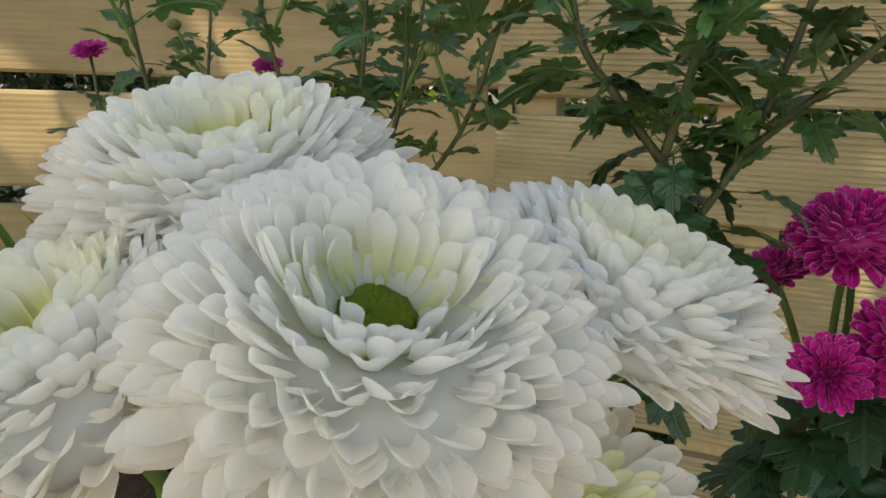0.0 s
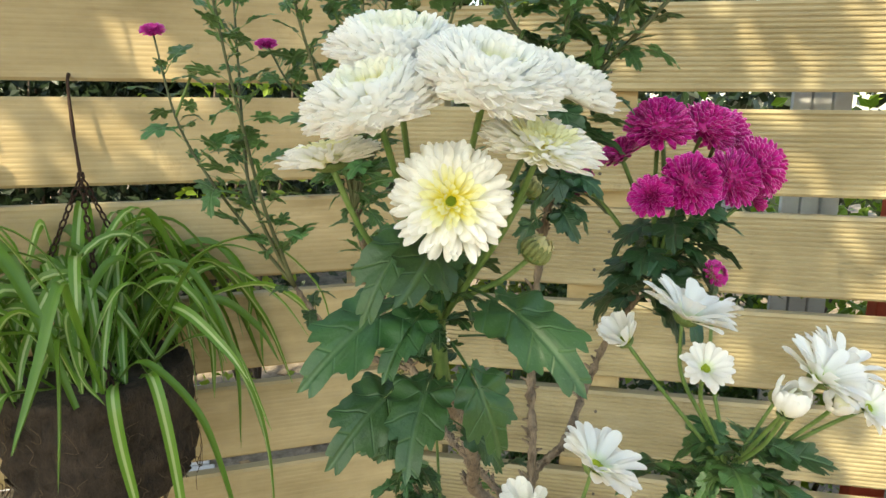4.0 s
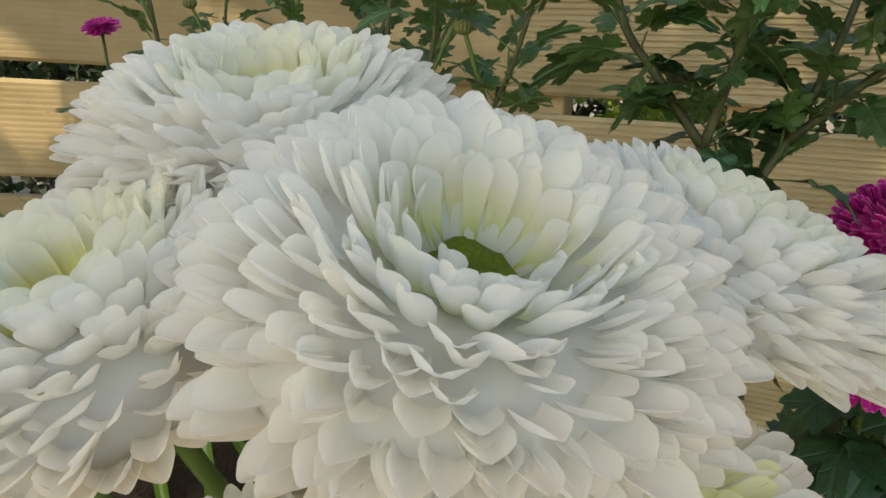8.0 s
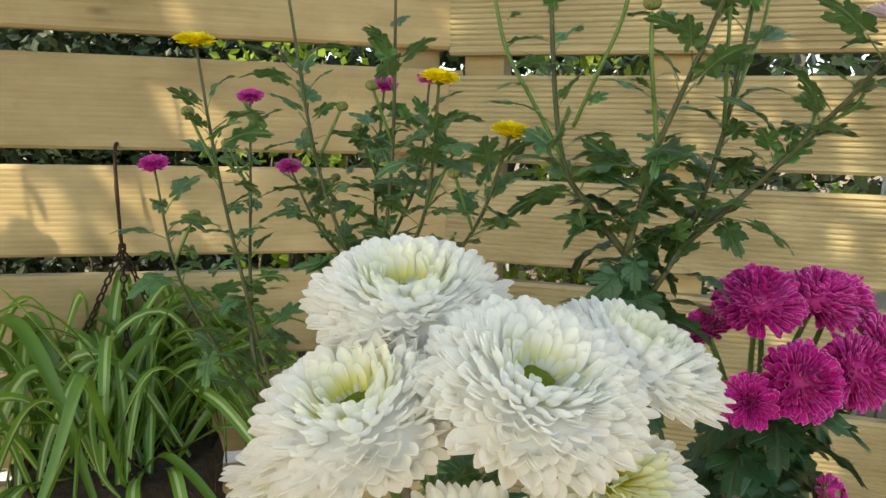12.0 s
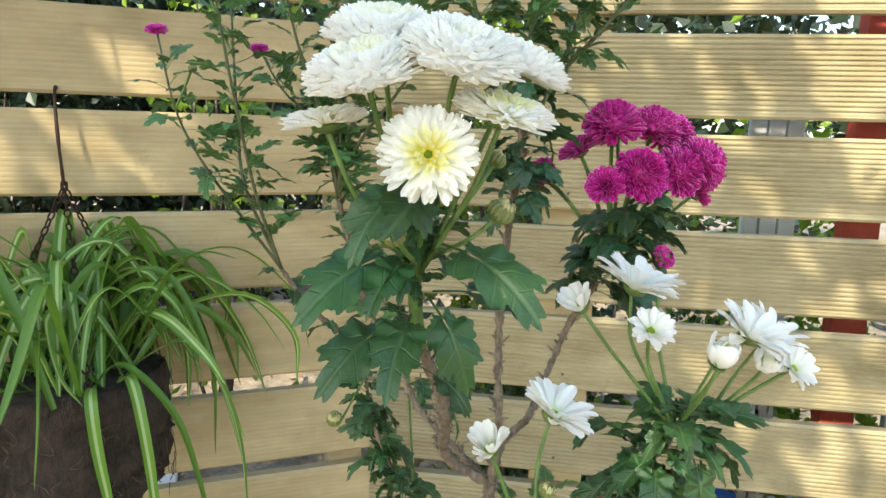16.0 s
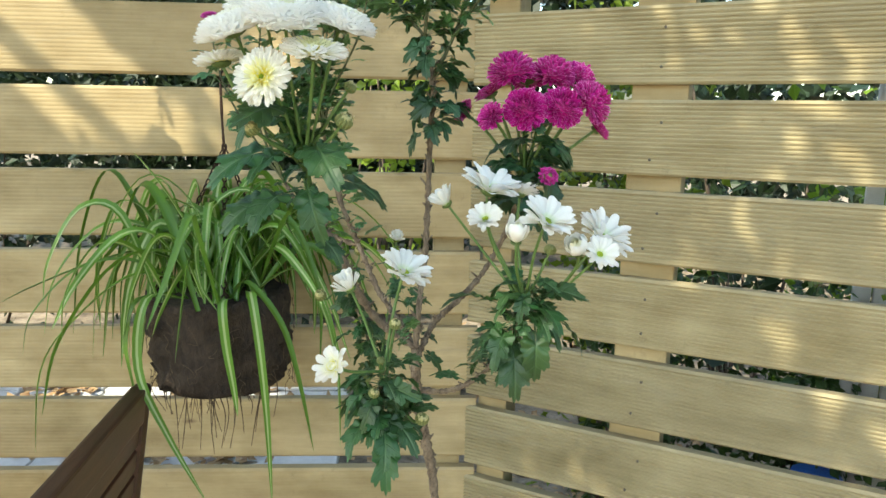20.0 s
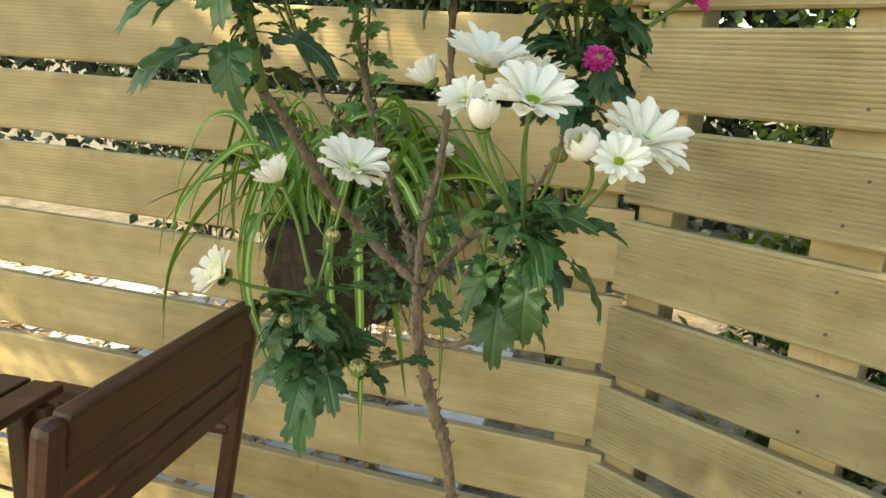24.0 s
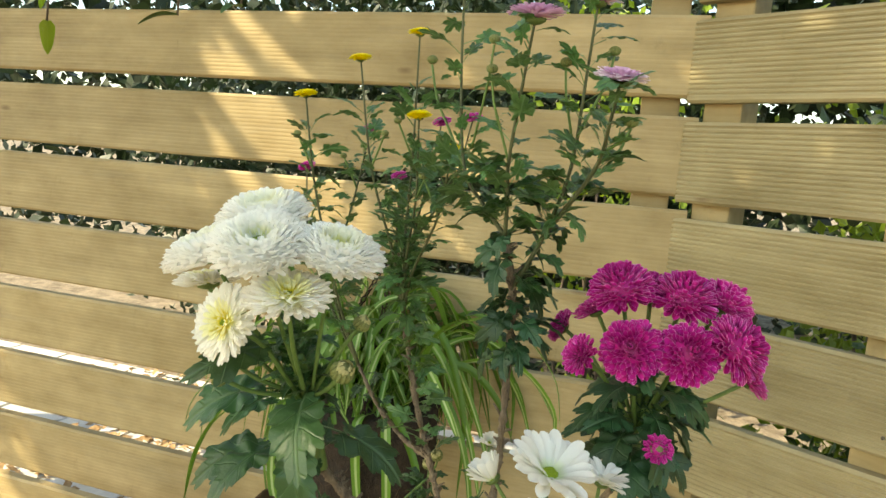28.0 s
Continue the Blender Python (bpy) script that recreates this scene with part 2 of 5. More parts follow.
def mottled(name, a, b, scale=60, rough=0.7, bump=0.4, dist=0.002, metal=0.0, spec=0.4, stretch=(1, 1, 1), fine=6.0):
    k = Mat(name)
    c = k.scaled(k.coords(), stretch)
    n1 = k.noise(c, scale, 5, 0.6)
    n2 = k.noise(c, scale * fine, 3)
    col = k.ramp(k.math("ADD", k.math("MULTIPLY", n1, 0.7), k.math("MULTIPLY", n2, 0.3)), [(0.32, a), (0.68, b)])
    k.colour(col, rough, spec)
    k.b.inputs["Metallic"].default_value = metal
    k.bump(k.math("ADD", n1, k.math("MULTIPLY", n2, 0.4)), bump, dist)
    return k.m


MAT_STALK = mottled("green_stalk", (0.055, 0.12, 0.022), (0.15, 0.22, 0.06), 120, 0.55, 0.3, 0.0006, stretch=(1, 1, 0.3))
MAT_SHOOT = mottled("brown_green_shoot", (0.035, 0.042, 0.016), (0.10, 0.11, 0.045), 120, 0.6, 0.3, 0.0006, stretch=(1, 1, 0.3))
MAT_BARK = mottled("woody_stem", (0.055, 0.040, 0.027), (0.30, 0.225, 0.155), 190, 0.88, 1.0, 0.0030, stretch=(1, 1, 0.35))
MAT_CALYX = mottled("calyx_green", (0.05, 0.09, 0.02), (0.14, 0.19, 0.05), 14, 0.6, 0.5, 0.0006)
MAT_BUD = mottled("bud_scale", (0.085, 0.11, 0.024), (0.25, 0.25, 0.085), 10, 0.6, 0.5, 0.0006)
MAT_DISC = mottled("disc_floret", (0.22, 0.34, 0.015), (0.55, 0.62, 0.03), 40, 0.6, 1.0, 0.001)
MAT_EYE = mottled("green_centre", (0.12, 0.20, 0.005), (0.28, 0.36, 0.01), 40, 0.6, 1.0, 0.001)
MAT_SCREW = mottled("weathered_screw", (0.05, 0.04, 0.03), (0.16, 0.14, 0.11), 500, 0.5, 0.3, 0.0004, metal=0.7)
MAT_RED_EYE = mottled("dark_red_centre", (0.10, 0.002, 0.02), (0.30, 0.01, 0.09), 40, 0.6, 1.0, 0.001)
MAT_COIR = mottled("coir_root_ball", (0.010, 0.007, 0.005), (0.065, 0.042, 0.026), 70, 0.95, 1.0, 0.006, stretch=(1, 1, 0.4))
MAT_ROOT = mottled("dry_root", (0.045, 0.028, 0.016), (0.13, 0.085, 0.05), 200, 0.9, 0.5, 0.001)
MAT_STAIN = mottled("dark_stained_wood", (0.026, 0.0095, 0.0052), (0.080, 0.031, 0.0160), 12, 0.38, 0.35, 0.001, spec=0.5, stretch=(8, 1, 8))
MAT_CHAIN = mottled("rusted_chain", (0.02, 0.012, 0.009), (0.07, 0.035, 0.02), 400, 0.7, 0.5, 0.0006, metal=0.6)
MAT_SOIL = mottled("leaf_litter", (0.09, 0.065, 0.042), (0.36, 0.29, 0.21), 9, 0.95, 1.0, 0.02)
MAT_PAVING = mottled("pale_concrete", (0.48, 0.46, 0.43), (0.66, 0.64, 0.61), 6, 0.85, 0.5, 0.003)
MAT_TRUNK = mottled("tree_bark", (0.05, 0.035, 0.025), (0.16, 0.12, 0.09), 14, 0.9, 1.0, 0.02, stretch=(1, 1, 0.25))
MAT_RED = mottled("red_paint", (0.42, 0.05, 0.025), (0.52, 0.09, 0.05), 30, 0.6, 0.2, 0.001)
MAT_WHITEWASH = mottled("weathered_white_paint", (0.50, 0.50, 0.48), (0.72, 0.72, 0.70), 8, 0.7, 0.3, 0.002)
MAT_BLUE = mottled("blue_plastic", (0.02, 0.08, 0.30), (0.04, 0.14, 0.42), 20, 0.35, 0.1, 0.001)
MAT_LITTER = mottled("dry_fallen_leaf", (0.16, 0.08, 0.03), (0.50, 0.34, 0.18), 40, 0.9, 0.5, 0.002)

# ---- mesh helpers ----
BASE = {}


def mesh(name, verts, faces, mat, uvs=None, smooth=True):
    me = bpy.data.meshes.new(name)
    me.from_pydata([tuple(map(float, v)) for v in verts], [], faces)
    if uvs is not None:
        layer = me.uv_layers.new(name="UVMap")
        idx = np.empty(len(me.loops), np.int32)
        me.loops.foreach_get("vertex_index", idx)
        layer.data.foreach_set("uv", np.asarray(uvs, np.float32)[idx].ravel())
    if smooth:
        me.polygons.foreach_set("use_smooth", [True] * len(me.polygons))
    me.materials.append(mat)
    me.update()
    return me


def thing(name, at, label, category, group="", kind=""):
    ob = new(name)
    ob.empty_display_size = 0.05
    ob.location = at
    BASE[ob] = Matrix.Translation(at)
    return tagged(ob, label, category, group, kind)


def part(name, data, mat, parent, label="", m=None):
    """One mesh object under a thing or part. data: a mesh or a bmesh; m: its world pose for a thing's part, its local pose for a sub-part."""
    if isinstance(data, bmesh.types.BMesh):
        me = bpy.data.meshes.new(name)
        data.to_mesh(me)
        data.free()
        me.materials.append(mat)
    else:
        me = data
    ob = new(name, me)
    ob.parent = parent
    if parent in BASE:
        ob.matrix_parent_inverse = BASE[parent].inverted()
    if m is not None:
        ob.matrix_basis = m
    if label:
        ob["label"] = label
    return ob


def solo(name, data, mat, label, category, group="", kind="", m=None):
    ob = part(name, data, mat, None, "", m)
    BASE[ob] = ob.matrix_basis.copy()
    return tagged(ob, label, category, group, kind)


def spline(points, n=6):
    """Points along a smooth curve through the given ones."""
    p = [np.array(q, float) for q in points]
    if len(p) == 2:
        return np.array([p[0] + (p[1] - p[0]) * s for s in np.linspace(0, 1, n + 1)])
    p = [2 * p[0] - p[1]] + p + [2 * p[-1] - p[-2]]
    out = []
    for a, b, c, d in zip(p, p[1:], p[2:], p[3:]):
        for s in np.linspace(0, 1, n, endpoint=False):
            out.append(0.5 * (2 * b + (c - a) * s + (2 * a - 5 * b + 4 * c - d) * s * s + (3 * b - a - 3 * c + d) * s**3))
    return np.array(out + [p[-2]])


def tube(points, r0, r1, sides=7, n=6, rough=0.0, rng=None, name="tube", mat=None):
    """A tapering round stem along a smooth curve, knobbly where rough is set."""
    c = spline(points, n)
    tang = np.gradient(c, axis=0)
    tang /= np.linalg.norm(tang, axis=1)[:, None] + 1e-9
    ref = np.array((0.31, 0.87, 0.38))
    verts, faces = [], []
    for i, (q, t) in enumerate(zip(c, tang)):
        a = np.cross(t, ref)
        a /= np.linalg.norm(a) + 1e-9
        b = np.cross(t, a)
        r = r0 + (r1 - r0) * i / (len(c) - 1)
        knob = 1.0 + (rough * (rng.random() * 1.5 - 0.75) if rng else 0)
        for s in range(sides):
            w = 2 * math.pi * s / sides
            k = r * knob * (1 + (rough * 0.5 * (rng.random() - 0.5) if rng else 0))
            verts.append(q + (a * math.cos(w) + b * math.sin(w)) * k)
    m = len(c)
    for i in range(m - 1):
        for s in range(sides):
            t = (s + 1) % sides
            faces.append((i * sides + s, i * sides + t, (i + 1) * sides + t, (i + 1) * sides + s))
    faces += [tuple(range(sides))[::-1], tuple((m - 1) * sides + s for s in range(sides))]
    return mesh(name, verts, faces, mat)


def box(bm, size, at=(0, 0, 0), turn=None, bevel=0.0):
    m = Matrix.Translation(at) @ (turn or Matrix.Identity(4)) @ Matrix.Diagonal((*size, 1))
    got = bmesh.ops.create_cube(bm, size=1.0, matrix=m)
    if bevel:
        edges = list({e for v in got["verts"] for e in v.link_edges})
        bmesh.ops.bevel(bm, geom=edges, offset=bevel, segments=2, profile=0.6, affect="EDGES")
    return bm


def facing(at, axis, spin=0.0, size=1.0):
    """A pose whose z axis looks along axis."""
    q = Vector(axis).normalized().to_track_quat("Z", "Y")
    return Matrix.Translation(at) @ q.to_matrix().to_4x4() @ Matrix.Rotation(spin, 4, "Z") @ Matrix.Scale(size, 4)

# ---- setting: ground, fence ----
GROUND = -0.27
CORNER = Vector((0.2764, 1.0859))
ANG_L, ANG_R = radians(-3.0), radians(-31.4)
TOP, PITCH, HIGH, THICK = 1.335, 0.1759, 0.145, 0.027
LIFT_L = 0.012


def ground_sheet():
    rng = np.random.default_rng(5)
    n, size = 60, 90.0
    g = np.sign(np.linspace(-1, 1, n)) * np.abs(np.linspace(-1, 1, n)) ** 2.4 * size
    verts = []
    for y in g:
        for x in g:
            far = min(1.0, math.hypot(x, y - 1) / 12)
            verts.append((x, y, GROUND + 0.012 * rng.standard_normal() * (0.3 + far) + 0.5 * far * noise.noise((x * 0.15, y * 0.15, 0))))
    faces = [(j * n + i, j * n + i + 1, (j + 1) * n + i + 1, (j + 1) * n + i) for j in range(n - 1) for i in range(n - 1)]
    solo("ground", mesh("ground", verts, faces, MAT_SOIL), None, "dry earth with fallen leaves and chippings", "ground", kind="structure")


ground_sheet()


def paving():
    """A strip of pale concrete slabs beyond the left run of the fence."""
    strip = thing("paving", (-1.9, 2.2, GROUND), "pale concrete paving slabs beyond the fence", "pavement", kind="structure")
    slab = bpy.data.meshes.new("slab")
    bm = box(bmesh.new(), (0.386, 0.386, 0.05), (0, 0, 0), None, 0.006)
    bm.to_mesh(slab)
    bm.free()
    slab.materials.append(MAT_PAVING)
    for i in range(10):
        for j in range(5):
            part("slab", slab, None, strip, m=Matrix.Translation((-0.28 - 0.4 * i, 1.45 + 0.4 * j + 0.02 * i, GROUND + 0.012 + 0.003 * math.sin(i * 2.3 + j * 1.7))) @ Matrix.Rotation(ANG_L, 4, "Z"))


paving()


def board_mesh(length, name, mat, grooves=15, cut=0.001):
    """A decking board: fine grooves along its face, eased edges. x runs along it, y is its thickness, z up; the face looks to -y."""
    half, top = HIGH / 2, THICK / 2
    prof = [(top, -half + 0.003), (top - 0.003, -half), (-top + 0.004, -half), (-top, -half + 0.005)]
    step = (HIGH - 0.016) / grooves
    z = -half + 0.008
    for _ in range(grooves):
        prof += [(-top + 0.15 * cut, z), (-top, z + step * 0.14), (-top, z + step * 0.44), (-top + cut, z + step * 0.60), (-top + cut, z + step * 0.86)]
        z += step
    prof += [(-top, half - 0.006), (-top + 0.004, half), (top - 0.003, half), (top, half - 0.003)]
    stations = np.linspace(0, length, 6)
    verts, faces = [], []
    for i, x in enumerate(stations):
        bow = 0.0015 * math.sin(i * 1.7)
        verts += [(x, y + bow, z) for y, z in prof]
    n = len(prof)
    for i in range(len(stations) - 1):
        for k in range(n):
            q = (k + 1) % n
            faces.append((i * n + k, i * n + q, (i + 1) * n + q, (i + 1) * n + k))
    faces += [tuple(range(n)), tuple((len(stations) - 1) * n + k for k in range(n))[::-1]]
    return mesh(name, verts, faces, mat, smooth=False)


def fence(name, angle, start, length, lift, mat, label, rows, seed, posts, cut=0.0010):
    """A run of horizontal boards with gaps, on posts behind them. It starts at the corner; start and length run along it."""
    rng = np.random.default_rng(seed)
    d = Vector((math.cos(angle), math.sin(angle), 0))
    face = Vector((d.y, -d.x, 0))
    wall = thing(name, (CORNER.x, CORNER.y, GROUND), label, "fence", kind="structure")
    shared = [board_mesh(length, "board", mat, 15, cut) for _ in range(2)]
    turn = Matrix.Rotation(angle, 4, "Z")
    for i in rows:
        top = TOP - PITCH * (i - 1) + lift + 0.002 * rng.standard_normal()
        at = Vector((*CORNER, 0)) + d * start - face * (THICK / 2) + Vector((0, 0, top - HIGH / 2))
        tilt = Matrix.Rotation(0.0012 * rng.standard_normal(), 4, "Y")
        part("board", shared[i % 2], None, wall, m=Matrix.Translation(at) @ turn @ tilt)
    tall = 1.95 - GROUND
    for s, w in posts:
        bm = bmesh.new()
        box(bm, (w, 0.07, tall), (0, 0, 0), bevel=0.004)
        at = Vector((*CORNER, 0)) + d * s - face * (THICK + 0.036) + Vector((0, 0, GROUND + tall / 2))
        part("post", bm, MAT_BOARD, wall, "square fence post behind the boards", Matrix.Translation(at) @ turn)
    return wall


fence_right = fence("fence_right", ANG_R, 0.0, 2.6, 0.0, MAT_BOARD_R, "pale treated-pine fence of grooved horizontal boards", range(-2, 11), 1, [(0.383, 0.107), (0.055, 0.07), (1.45, 0.107), (2.5, 0.107)], 0.0026)
bm = bmesh.new()
bmesh.ops.create_cone(bm, cap_ends=True, segments=12, radius1=0.0030, radius2=0.0024, depth=0.003)
bmesh.ops.rotate(bm, matrix=Matrix.Rotation(radians(90), 3, "X"), verts=bm.verts)
SCREW = bpy.data.meshes.new("screw")
bm.to_mesh(SCREW)
bm.free()
SCREW.materials.append(MAT_SCREW)
dirR = Vector((math.cos(ANG_R), math.sin(ANG_R), 0))
outR = Vector((dirR.y, -dirR.x, 0))
for i in range(-1, 9):
    for s, drop in ((0.394, 0.042), (0.380, 0.114), (1.452, 0.04), (1.446, 0.112)):
        q = Vector((*CORNER, TOP - PITCH * (i - 1) - drop)) + dirR * (s + 0.006 * math.sin(i * 2.1 + drop * 50)) + outR * 0.0005
        part("screw", SCREW, None, fence_right, m=Matrix.Translation(q) @ Matrix.Rotation(ANG_R, 4, "Z"))
fence("fence_left", ANG_L, -3.4, 3.425, LIFT_L, MAT_BOARD, "pale treated-pine fence of grooved horizontal boards, leaf shadow on it", range(-2, 11), 2, [(-0.045, 0.07), (-2.1, 0.107)], 0.0003)

# ---- leaves and petals ----


def leaf_mesh(seed, mat, wide=0.9, droop=0.5, fold=0.3, bay=0.22, teeth=0.055, name="leaf"):
    """A chrysanthemum leaf of length 1 along +y, its face to +z: a stalk, a pointed end lobe and two or three pairs of side lobes with deep bays, all of them toothed."""
    rng = np.random.default_rng(seed)
    mid = 0.46
    lobes = [(0.0, 0.54, 0.50)]
    for sd in (-1, 1):
        lobes.append((sd * rng.uniform(0.72, 0.88), rng.uniform(0.42, 0.50), 0.42))
        lobes.append((sd * rng.uniform(1.45, 1.70), rng.uniform(0.34, 0.42), 0.46))
        lobes.append((sd * rng.uniform(2.25, 2.45), rng.uniform(0.24, 0.30), 0.40))
    bend, curl = droop * rng.uniform(0.6, 1.3), rng.uniform(0.1, 0.9)
    twist, wave, lean = rng.uniform(-0.45, 0.45), rng.random() * 6.28, rng.uniform(-0.12, 0.12)
    n, rings = 108, (0.0, 0.22, 0.45, 0.68, 0.84, 1.0)
    edge = []
    for i in range(n):
        a = -math.pi + 2 * math.pi * (i + 0.5) / n
        r = bay * (0.55 + 0.45 * math.cos(a / 2))
        for c, reach, w in lobes:
            u = abs(a - c) / w
            if u < 1:
                r = max(r, bay * 0.8 + (reach - bay * 0.8) * (1 - u**2.0) ** 0.7)
        saw = abs(i - n // 2) % 5 / 4.0
        r *= 1 + teeth * 2.6 * (abs(saw * 1.6 - 0.8) - 0.5)
        edge.append((math.sin(a) * r * wide, math.cos(a) * r))
    flat = [(x * f, mid + y * f) for f in rings[1:] for x, y in edge]
    flat.append((0.0, mid))
    stalk_pts = [(k * 0.012, y) for y in np.linspace(0.0, mid - 0.16, 5) for k in (-1, 0, 1)]
    verts, uvs, faces = [], [], []
    for x, y in flat + stalk_pts:
        d = math.hypot(x, y - mid)
        z = 0.16 * math.sin(math.pi * min(y, 1.0) * 0.75) - bend * y * y * 0.42
        z += fold * abs(x) * 0.5 - curl * x * x * 1.1
        z += 0.030 * math.sin(9 * math.atan2(x, y - mid) * 0.5 + wave) * d / 0.4 + 0.012 * math.sin(31 * y + 14 * abs(x)) * min(1.0, abs(x) / 0.08)
        if y < mid - 0.15 and abs(x) < 0.02:
            z = 0.16 * math.sin(math.pi * y * 0.75) - bend * y * y * 0.42 - 0.004 - 0.012 * (x == 0)
        tw = twist * y
        verts.append((x * math.cos(tw) - z * math.sin(tw) + lean * y * y, y * (1 - 0.20 * bend * y), x * math.sin(tw) + z * math.cos(tw)))
        uvs.append((0.5 + x, y))
    hub = (len(rings) - 1) * n
    for i in range(n):
        k = (i + 1) % n
        if i == n - 1:
            continue
        faces.append((hub, k, i))
        for r in range(len(rings) - 2):
            a, b = r * n, (r + 1) * n
            faces.append((a + i, a + k, b + k, b + i))
    for r in range(4):
        for k in range(2):
            a = hub + 1 + r * 3 + k
            faces.append((a, a + 1, a + 4, a + 3))
    return mesh(name, verts, faces, mat, uvs)


LEAF = {
    "big": [leaf_mesh(10 + i, MAT_LEAF, 0.52, 0.45 + 0.12 * i, 0.22, 0.36, 0.055) for i in range(5)],
    "mid": [leaf_mesh(20 + i, MAT_LEAF, 0.52, 0.3 + 0.12 * i, 0.3, 0.27) for i in range(5)],
    "dark": [leaf_mesh(30 + i, MAT_LEAF_DARK, 0.60, 0.45 + 0.12 * i, 0.3, 0.27) for i in range(5)],
    "small": [leaf_mesh(40 + i, MAT_LEAF_SHOOT, 0.50, 0.15 + 0.12 * i, 0.35, 0.20) for i in range(5)],
}


def leaf_pose(at, tip, roll=0.0, size=None):
    """The pose that lays a leaf of length 1 from at towards tip, its face as far up as it goes."""
    at, tip = Vector(at), Vector(tip)
    y = tip - at
    length = size or y.length * 0.98
    y.normalize()
    x = y.cross(Vector((0, 0, 1)))
    x = x.normalized() if x.length > 1e-3 else Vector((1, 0, 0))
    z = x.cross(y)
    m = Matrix((x, y, z)).transposed().to_4x4()
    return Matrix.Translation(at) @ m @ Matrix.Rotation(roll, 4, "Y") @ Matrix.Scale(length, 4)


STEPS = (0.0, 0.24, 0.48, 0.68, 0.82, 0.92, 0.975, 1.0)


def petal_grid(length, wide, th0, th1, cup, base, spoon=0.76, tipsharp=2.4, root=0.0):
    """Points and UVs of one round-tipped petal that leans th0 from the flower's axis at its foot and th1 at its tip; +x is outward."""
    pts, uvs = [], []
    r, z, was = root, base, 0.0
    for s in STEPS:
        th = th0 + (th1 - th0) * s**1.5
        r += math.sin(th) * length * (s - was)
        z += math.cos(th) * length * (s - was)
        was = s
        w = (0.42 + 0.58 * (s / spoon) ** 0.9) if s < spoon else max(0.0, 1 - ((s - spoon) / (1 - spoon)) ** tipsharp) ** 0.5
        w = max(w, 0.26) * wide / 2
        nx, nz = -math.cos(th), math.sin(th)
        for k in (-1.0, -0.5, 0.0, 0.5, 1.0):
            lift = cup * k * k * w
            pts.append((r + nx * lift, k * w, z + nz * lift))
            uvs.append((0.5 + 0.5 * k, s))
    return np.array(pts), uvs


def petal_whorl(layers, rng, rows=7):
    """Many petals in layers: (count, length, width, lean at foot, lean at tip, cup, foot height, foot radius) each, leans in degrees."""
    verts, uvs, faces = [], [], []
    for count, length, wide, a, b, cup, foot, root in layers:
        spin = rng.random() * 6.28
        for i in range(count):
            ln = length * (1 + 0.09 * rng.standard_normal())
            p, uv = petal_grid(ln, wide * (1 + 0.1 * rng.standard_normal()), radians(a + 3.5 * rng.standard_normal()), radians(b + 6.5 * rng.standard_normal()), cup * (1 + 0.3 * rng.standard_normal()), foot, root=root)
            w = spin + 2 * math.pi * (i + 0.22 * rng.standard_normal()) / count
            skew = 0.25 * rng.standard_normal()
            c, s = math.cos(w), math.sin(w)
            y = p[:, 1] + skew * p[:, 0] * np.linspace(0, 0.25, len(p))
            q = np.stack([p[:, 0] * c - y * s, p[:, 0] * s + y * c, p[:, 2]], 1)
            o = len(verts)
            verts += list(q)
            uvs += uv
            for r in range(rows):
                for k in range(4):
                    f = o + r * 5 + k
                    faces.append((f, f + 1, f + 6, f + 5))
    return verts, faces, uvs


def spoon(foot, tip, wide, cup, bulge, waist=0.40, spread=0.78):
    """Points of one spoon-shaped petal in the plane of radius and height, from its foot to its round tip; bulge turns the tip inwards."""
    p0, p2 = np.array(foot), np.array(tip)
    d = p2 - p0
    p1 = (p0 + p2) / 2 + np.array((d[1], -d[0])) * bulge
    pts = []
    for s in STEPS:
        q = p0 * (1 - s) ** 2 + 2 * p1 * s * (1 - s) + p2 * s * s
        t = 2 * (1 - s) * (p1 - p0) + 2 * s * (p2 - p1)
        t /= np.linalg.norm(t) + 1e-9
        w = (waist + (1 - waist) * (s / spread) ** 1.2) if s < spread else max(0.0, 1 - ((s - spread) / (1 - spread)) ** 2.6) ** 0.5
        w = max(w, 0.20) * wide / 2
        for k in (-1.0, -0.5, 0.0, 0.5, 1.0):
            lift = cup * (k * k - 0.25 * abs(k)) * w
            pts.append((q[0] - t[1] * lift, k * w * (1 - 0.12 * cup * k * k), q[1] + t[0] * lift))
    return np.array(pts)


